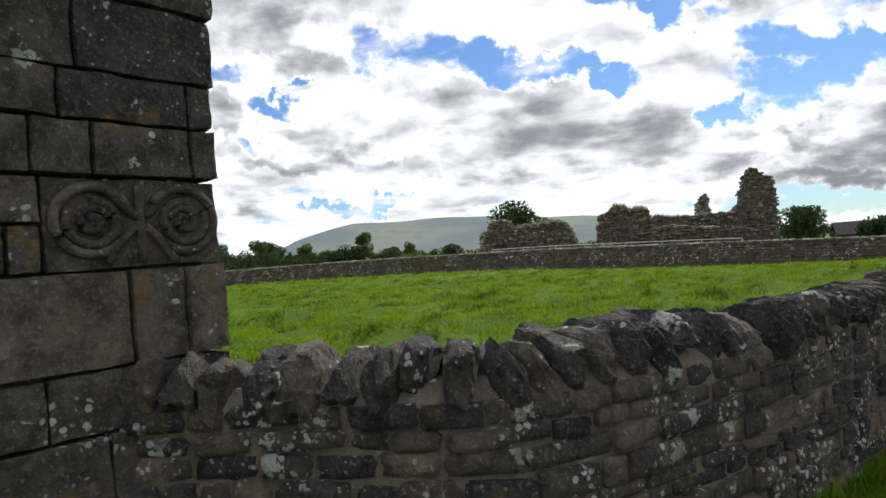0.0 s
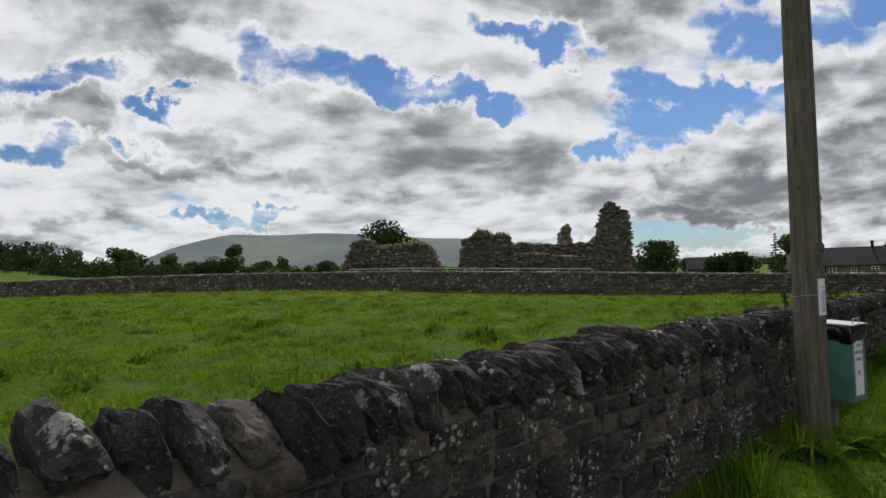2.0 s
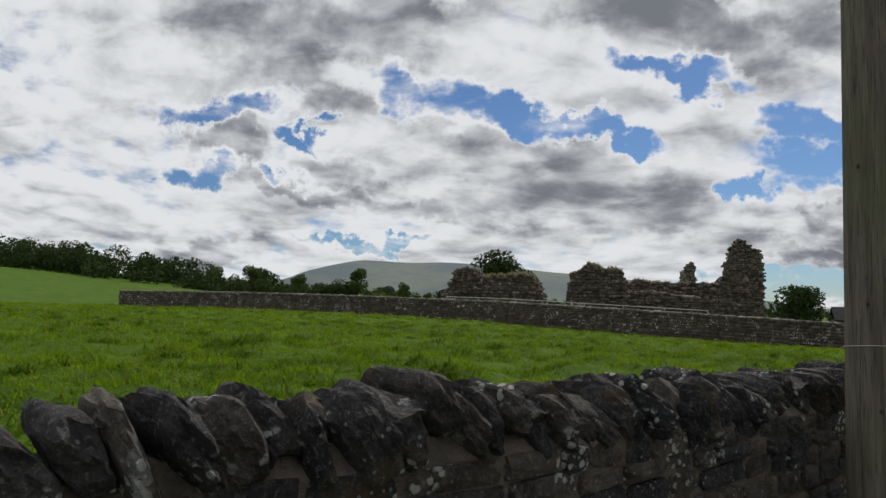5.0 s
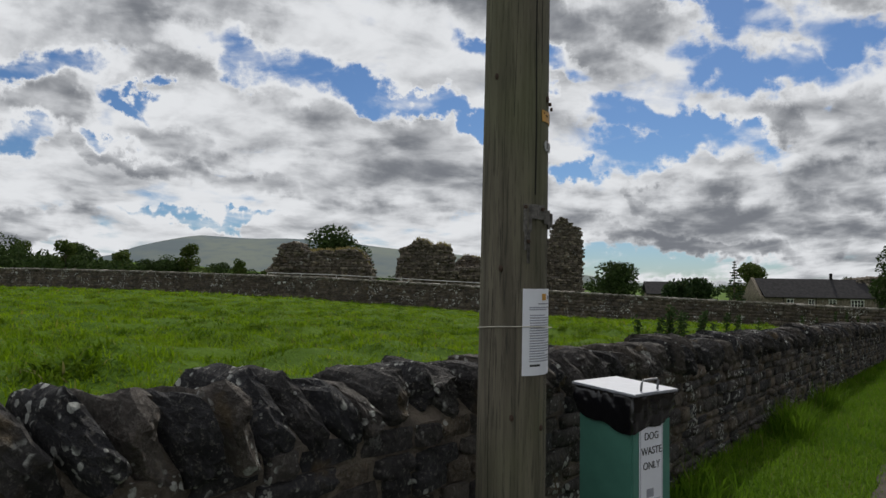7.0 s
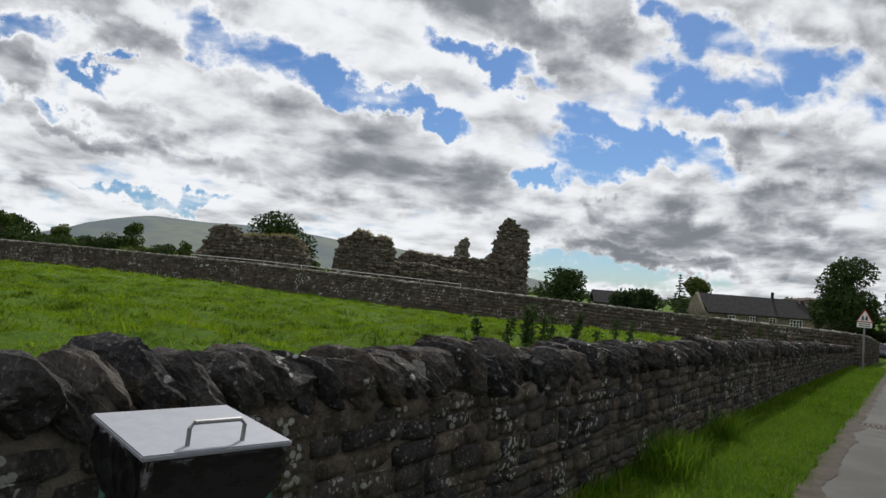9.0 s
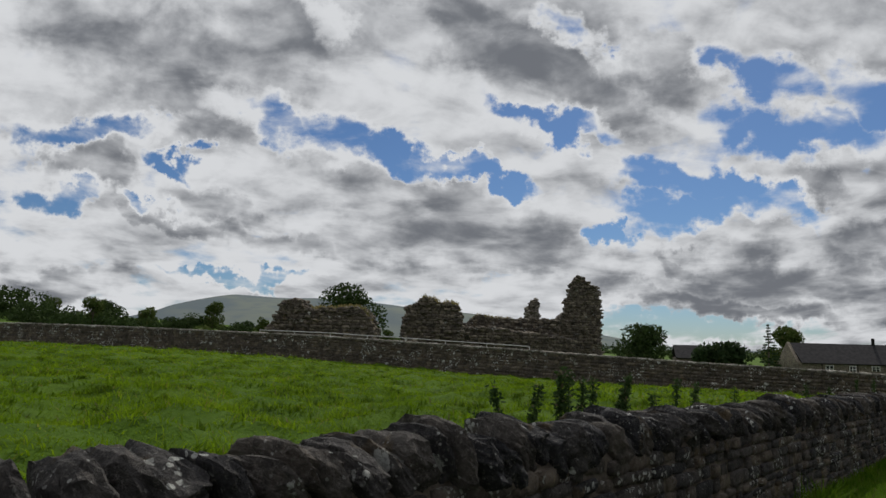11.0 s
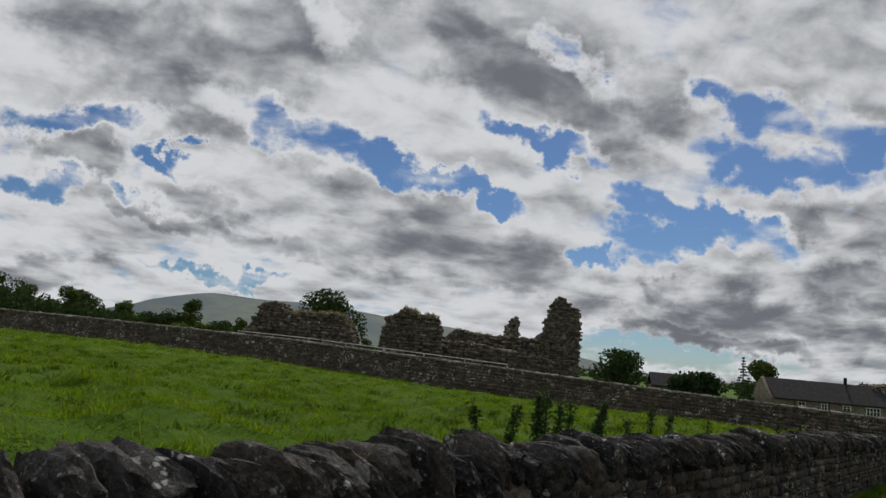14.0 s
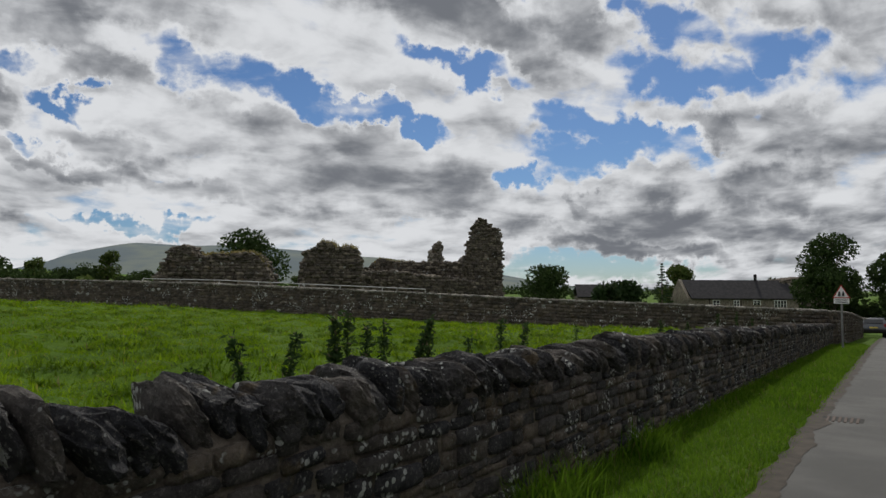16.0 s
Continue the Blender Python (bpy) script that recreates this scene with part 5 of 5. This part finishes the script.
for i, (y, zt, ln, de) in enumerate(((4.03, 1.31, -0.10, 0.7), (4.18, 1.31, 0.10, 0.9), (4.62, 1.38, 0.02, 1.5), (4.76, 1.41, 0.0, 0.8), (4.87, 1.33, 0.05, 0.9), (5.12, 1.33, 0.0, 0.8), (5.30, 1.35, 0.20, 1.6),
                                     (5.52, 1.27, 0.08, 0.7), (6.68, 1.29, 0.03, 0.8), (7.0, 1.25, 0.10, 0.8), (6.2, 1.18, 0.0, 0.5), (3.6, 1.18, 0.05, 0.3), (8.4, 1.18, 0.0, 0.5), (11.5, 1.12, 0.05, 0.7), (15.4, 1.1, 0.05, 0.9),
                                     (17.7, 1.08, -0.05, 0.9), (13.2, 1.02, 0.0, 0.6), (19.5, 0.9, 0.0, 0.8), (22.0, 0.75, 0.0, 0.8))):
    y += 0.18
    weed(-0.70, y, ground_z(-0.7, y), zt, ln, 200 + i, de)


def broadleaf_weed(x, y, n, seed, size):
    """A low rosette of broad leaves at the pole's foot."""
    rng = np.random.default_rng(seed)
    o = thing("dock_plant", "low broad-leaved green dock in the verge", "weed", "docks in the verge", at=(x, y, ground_z(x, y)))
    for i in range(n):
        a, el = rng.uniform(0, 6.28), rng.uniform(0.25, 0.9)
        L = size * rng.uniform(0.6, 1.2)
        bm = bmesh.new()
        rows = []
        for j in range(6):
            f = j / 5
            r = L * f
            w = L * 0.17 * math.sin(math.pi * min(1, 0.12 + f * 0.88)) + 0.004
            c = Vector((math.cos(a) * r, math.sin(a) * r, L * el * math.sin(f * 2.2) * 0.6 + 0.01))
            sd = Vector((-math.sin(a), math.cos(a), 0)) * w
            rows.append((bm.verts.new(c - sd + Vector((0, 0, w * 0.4))), bm.verts.new(c), bm.verts.new(c + sd + Vector((0, 0, w * 0.4)))))
        for u, v in zip(rows, rows[1:]):
            bm.faces.new((u[0], u[1], v[1], v[0]))
            bm.faces.new((u[1], u[2], v[2], v[1]))
        part("leaf", bm, M_VERGE, o)


for i, (x, y) in enumerate(((0.62, -0.15), (0.75, 0.2), (0.6, -0.45), (0.9, -0.1), (0.3, -0.5))):
    broadleaf_weed(x, y, 9, 60 + i, 0.24)

# ---- iron drain cover in the lane edge ----
dz = lane_z(11.6) + 0.006
drain = thing("drain_cover", "dark iron drain grating at the lane edge", "drain cover", at=(1.55, 11.6, dz))
part("frame", box((0.45, 0.45, 0.02), (0, 0, 0), bevel=0.004), M_BLACK, drain)
for i in range(6):
    part("bar", box((0.03, 0.40, 0.010), (-0.16 + 0.064 * i, 0, 0.0135)), M_RUST, drain)

# ---- gate pier with the carved stone ----
PIER_A = math.degrees(math.atan2(-0.984, 0.175))
pier = thing("gate_pier", "tall dark gritstone gate pier with a carved stone", "gate pier", at=(-0.80, -7.03, 0.0), turn=PIER_A)
# local x runs back along the face from its outer corner, local y points into the stone (-y faces the lane)
PD, PL, PH = 0.9, 2.4, 4.2
SIDE = 1 if (Matrix.Rotation(radians(PIER_A), 3, "Z") @ Vector((0, 1, 0))).x < 0 else -1


def pier_block(name, u0, u1, z0, z1, proud, seed, material=M_PIER, depth=0.34, label=""):
    rng = np.random.default_rng(seed)
    bm = bmesh.new()
    bmesh.ops.create_cube(bm, size=1.0)
    bmesh.ops.subdivide_edges(bm, edges=bm.edges[:], cuts=5, use_grid_fill=True)
    w, h = u1 - u0 - 0.008, z1 - z0 - 0.008
    for v in bm.verts:
        c = v.co.copy()
        q = Vector((c.x * w, c.y * depth, c.z * h))
        e = sum(abs(abs(k) - 0.5) < 1e-4 for k in c)
        if e >= 2:
            q -= Vector((math.copysign(1, c.x) if abs(abs(c.x) - 0.5) < 1e-4 else 0, math.copysign(1, c.y) if abs(abs(c.y) - 0.5) < 1e-4 else 0, math.copysign(1, c.z) if abs(abs(c.z) - 0.5) < 1e-4 else 0)) * rng.uniform(0.001, 0.006)
        n1 = noise.noise_vector((q.x * 7 + seed, q.z * 7, q.y * 7))
        q += Vector((n1.x * 0.006, n1.y * 0.012, n1.z * 0.006))
        v.co = q + Vector(((u0 + u1) / 2, SIDE * (depth / 2 - proud), (z0 + z1) / 2))
    return part(name, bm, material, pier, label)


part("core", box((PL - 0.1, PD - 0.1, PH), (PL / 2, SIDE * (PD / 2 + 0.02), PH / 2)), M_CORE, pier)
LAYOUT = ((0.30, 0.9, (0.0, 0.5, 1.1, 1.8, 2.4)), (0.9, 1.30, (0.0, 0.45, 1.0, 1.7, 2.4)), (1.30, 1.50, (0.0, 0.35, 0.62, 0.95, 1.6, 2.4)), (1.50, 1.81, (0.0, 0.155, 0.345, 0.95, 1.6, 2.4)),
          (2.11, 2.29, (0.0, 0.10, 0.44, 0.62, 1.0, 1.7, 2.4)), (2.29, 2.45, (0.0, 0.10, 0.53, 0.9, 1.5, 2.4)), (2.45, 2.70, (-0.02, 0.47, 0.95, 1.6, 2.4)),
          (2.70, 2.95, (-0.03, 0.4, 0.9, 1.5, 2.4)), (2.95, 3.3, (0.0, 0.5, 1.1, 1.8, 2.4)), (3.3, 3.7, (0.0, 0.5, 1.1, 1.8, 2.4)), (3.7, 4.2, (0.0, 0.6, 1.3, 2.4)))
k = 900
for z0, z1, cuts in LAYOUT:
    for u0, u1 in zip(cuts, cuts[1:]):
        k += 1
        pier_block("stone_block", u0, u1, z0, z1, random.uniform(0.0, 0.02), k)
for u0, u1, z0, z1 in ((0.60, 0.78, 1.96, 2.11), (0.78, 1.0, 1.96, 2.11), (0.60, 0.70, 1.81, 1.96), (0.70, 1.0, 1.81, 1.96), (1.0, 1.7, 1.81, 2.11), (1.7, 2.4, 1.81, 2.11)):
    k += 1
    pier_block("stone_block", u0, u1, z0, z1, random.uniform(0.0, 0.02), k)
carved = pier_block("carved_stone", 0.0, 0.60, 1.81, 2.11, -0.012, 990, label="blackened stone carved with two interlaced knots")


def relief(fn, r, n=40):
    pts = []
    for i in range(n + 1):
        u, z = fn(i / n)
        pts.append((u, SIDE * 0.008, z))
    return tube(pts, r, 8)


for cu, sg in ((0.14, 1), (0.45, -1)):
    cz = 1.965
    for r0, r1, turns, ph, rad in ((0.115, 0.10, 0.80, 0.5, 0.017), (0.078, 0.066, 0.85, 2.6, 0.015), (0.050, 0.012, 1.35, 0.2, 0.013)):
        smooth(part("carved_band", relief(lambda t: (cu + sg * (r0 + (r1 - r0) * t) * math.cos(ph + 2 * math.pi * turns * t) * 1.08, cz + (r0 + (r1 - r0) * t) * math.sin(ph + 2 * math.pi * turns * t)), rad), M_PIER, carved))
    for zz in (1, -1):
        smooth(part("carved_band", relief(lambda t: (0.295 + sg * -1 * (0.015 + 0.10 * t), cz + zz * (0.02 + 0.115 * t ** 1.4)), 0.015, 14), M_PIER, carved))
smooth(part("carved_band", relief(lambda t: (0.295, 1.83 + 0.26 * t), 0.016, 8), M_PIER, carved))
pier.matrix_world = pose(-1.406, -7.113, -0.39, 0, 0, PIER_A) @ Matrix.Diagonal((1.22, 1.22, 1.22, 1))

# ---- grass ----
def blades(name, xy, zfun, height, width, lean, material, label, seed, parent=None, clumpy=False):
    """Bent tapering blades, three faces each, in one mesh."""
    g = np.random.default_rng(seed)
    n = len(xy)
    z = np.array([zfun(x, y) for x, y in xy]) - 0.01
    h = height * g.uniform(0.45, 1.25, n)
    if clumpy:
        f = np.array([0.65 * noise.noise((x * 1.5, y * 1.5, 21)) + 0.5 * noise.noise((x * 3.7, y * 3.7, 33)) for x, y in xy])
        h *= np.clip(0.85 + 2.4 * f, 0.3, 2.2)
    a, w = g.uniform(0, 2 * np.pi, n), width * g.uniform(0.6, 1.3, n)
    d = np.stack([np.cos(a), np.sin(a)], 1)
    side = np.stack([-d[:, 1], d[:, 0]], 1)
    ln = lean * g.uniform(0.2, 1.3, n)
    base = np.column_stack([xy, z])
    up = np.array([0, 0, 1.0])

    def at(f, hw):
        c = base + np.column_stack([d * (ln * h * f ** 2)[:, None], np.zeros(n)]) + up * (h * f * (1 - 0.25 * f * np.minimum(1, ln)))[:, None]
        o = np.column_stack([side * (w * hw)[:, None], np.zeros(n)])
        return c - o, c + o
    l0, r0 = at(0.0, 0.5)
    l1, r1 = at(0.55, 0.4)
    l2, r2 = at(1.0, 0.06)
    vs = np.stack([l0, r0, r1, l1, r2, l2], 1).reshape(-1, 3)
    i = np.arange(n)[:, None] * 6
    fs = np.concatenate([i + np.array([0, 1, 2, 3]), i + np.array([3, 2, 4, 5])])
    return quads_object(name, vs, fs, material, parent, label, "grass")


def field_points(n, x0, x1, y0, y1, g, tuft=0.5, spread=0.13, per=14):
    k = int(n * tuft / per)
    c = np.column_stack([g.uniform(x0, x1, k), g.uniform(y0, y1, k)])
    a = np.repeat(c, per, 0) + g.normal(0, spread, (k * per, 2))
    b = np.column_stack([g.uniform(x0, x1, n - k * per), g.uniform(y0, y1, n - k * per)])
    return np.concatenate([a, b])


def in_field(q):
    fx = np.interp(q[:, 1], NEAR.p[:, 1], NEAR.p[:, 0]) - THICK - 0.05
    d = (FARLINE_B - FARLINE_A).normalized()
    b = (q[:, 0] - FARLINE_A.x) * -d.y + (q[:, 1] - FARLINE_A.y) * d.x
    return q[(q[:, 0] < fx) & (b < -0.1) & ((q[:, 1] > -7.0) | (q[:, 0] < -2.7))]


def field_grass_z(x, y):
    return ground_z(x, y) + lumps(x, y)


g = np.random.default_rng(5)
q = in_field(field_points(125000, -8, 0.2, -7.5, 16, g))
blades("grass_near", q, field_grass_z, 0.075, 0.011, 1.5, M_BLADE, "short bright green pasture grass", 1, None, True)
q = in_field(field_points(95000, -24, -8, -7.5, 29, g, 0.6, 0.2, 20))
blades("grass_middle", q, field_grass_z, 0.09, 0.022, 1.5, M_BLADE, "bright green pasture grass", 2, None, True)
q = in_field(np.concatenate([field_points(60000, -60, -24, -14, 26, g, 0.65, 0.3, 24), field_points(16000, -12, 0.2, 16, 35, g, 0.5, 0.25, 20)]))
blades("grass_far", q, field_grass_z, 0.11, 0.05, 1.5, M_BLADE, "distant bright green pasture grass", 3, None, True)
# coarse darker tussocks, each thick in the middle and bent outwards
k = np.column_stack([-0.6 - 40 * g.uniform(0, 1, 1500) ** 1.5, g.uniform(-6.5, 30, 1500)])
wide = np.repeat(g.uniform(0.06, 0.20, 1500), 52)[:, None]
q = in_field(np.repeat(k, 52, 0) + g.normal(0, 1, (1500 * 52, 2)) * wide * np.array([0.8, 1.3]))
M_TUSS = blade_material("tussock_blade", (0.055, 0.10, 0.006), (0.10, 0.165, 0.009), (0.14, 0.14, 0.05), 0.4)
blades("tussock_grass", q, field_grass_z, 0.11, 0.020, 1.5, M_TUSS, "coarse dark green grass tussocks", 4)


def verge_z(x, y):
    return ground_z(x, y)


def verge_points(n, y0, y1):
    y = g.uniform(y0, y1, n)
    f = np.interp(y, NEAR.p[:, 1], NEAR.p[:, 0])
    e = np.array([lane_edge(v) for v in y])
    u = g.uniform(0, 1, n)
    return np.column_stack([f + 0.0 + (e - f - 0.02) * u, y])


blades("verge_grass", verge_points(52000, -6.5, 12), verge_z, 0.075, 0.008, 0.9, M_VERGE, "mown green verge grass by the lane", 6)
blades("verge_grass_far", verge_points(22000, 12, 38), verge_z, 0.11, 0.02, 0.8, M_VERGE, "green verge grass by the lane", 7)
y = g.uniform(-6.3, 34, 9000)
q = np.column_stack([np.interp(y, NEAR.p[:, 1], NEAR.p[:, 0]) + np.abs(g.normal(0, 0.05, 9000)), y])
blades("wall_foot_grass", q, verge_z, 0.16, 0.009, 0.7, M_VERGE, "longer grass along the wall foot", 8)
# tall coarse clumps at the wall foot
for cx, cy, n in ((0.28, 5.6, 420), (0.22, 6.1, 300), (0.25, 7.9, 200), (0.45, -0.35, 150), (0.35, -1.6, 160), (0.3, 2.6, 90)):
    q = np.column_stack([g.normal(cx, 0.09, n), g.normal(cy, 0.17, n)])
    q[:, 0] = np.maximum(q[:, 0], np.interp(q[:, 1], NEAR.p[:, 1], NEAR.p[:, 0]) + 0.02)
    blades("grass_clump", q, verge_z, 0.34, 0.010, 0.85, M_VERGE, "tall coarse grass clump at the wall foot", int(n + 10))

# ---- stones of the near wall, piece by piece ----
near_list = sorted(near_stones, key=lambda r: abs(NEAR.at(r[2])[0].y + 2.0))
for k, m, s in near_list[:300]:
    piece("stone", FACED[k], m, M_STONE, near_wall)
joined("wall_stones", [(k, m) for k, m, s in near_list[300:]], FACED, M_STONE, near_wall, "coursed dark gritstone rubble")
joined("back_stones", [(k, m) for k, m, s in near_back], BLOCKS, M_STONE, near_wall, "rough dark gritstone back face")
rng = np.random.default_rng(31)
s, lean = 0.06, 0.1
while s < NEAR.length:
    w = rng.uniform(0.10, 0.16) if s < 3.0 else rng.uniform(0.085, 0.175)
    p, a = NEAR.at(s + w / 2)
    nrm = Vector((math.sin(a), -math.cos(a), 0))
    h = rng.uniform(0.21, 0.27) if s < 3.0 else rng.uniform(0.20, 0.28)
    q = p - nrm * (THICK / 2 - 0.02 + rng.normal(0, 0.02))
    lean = 0.7 * lean + 0.3 * float(np.interp(s, (0, 2.4, 3.6), (0.0, -0.05, -0.40))) + rng.normal(0, 0.065)
    z = top_z(p.y) - h / 2 + rng.normal(-0.016, 0.018)
    piece("coping_stone", COPES[int(rng.integers(16))],
          Matrix.LocRotScale(Vector((q.x, q.y, z)), Euler((rng.normal(0, 0.05), lean, a + rng.normal(0, 0.06))), Vector((w * 0.99, THICK * rng.uniform(0.98, 1.15), h))), M_COPE, near_wall)
    s += w + (rng.uniform(0.01, 0.045) if s < 3.0 else rng.uniform(0.0, 0.018))
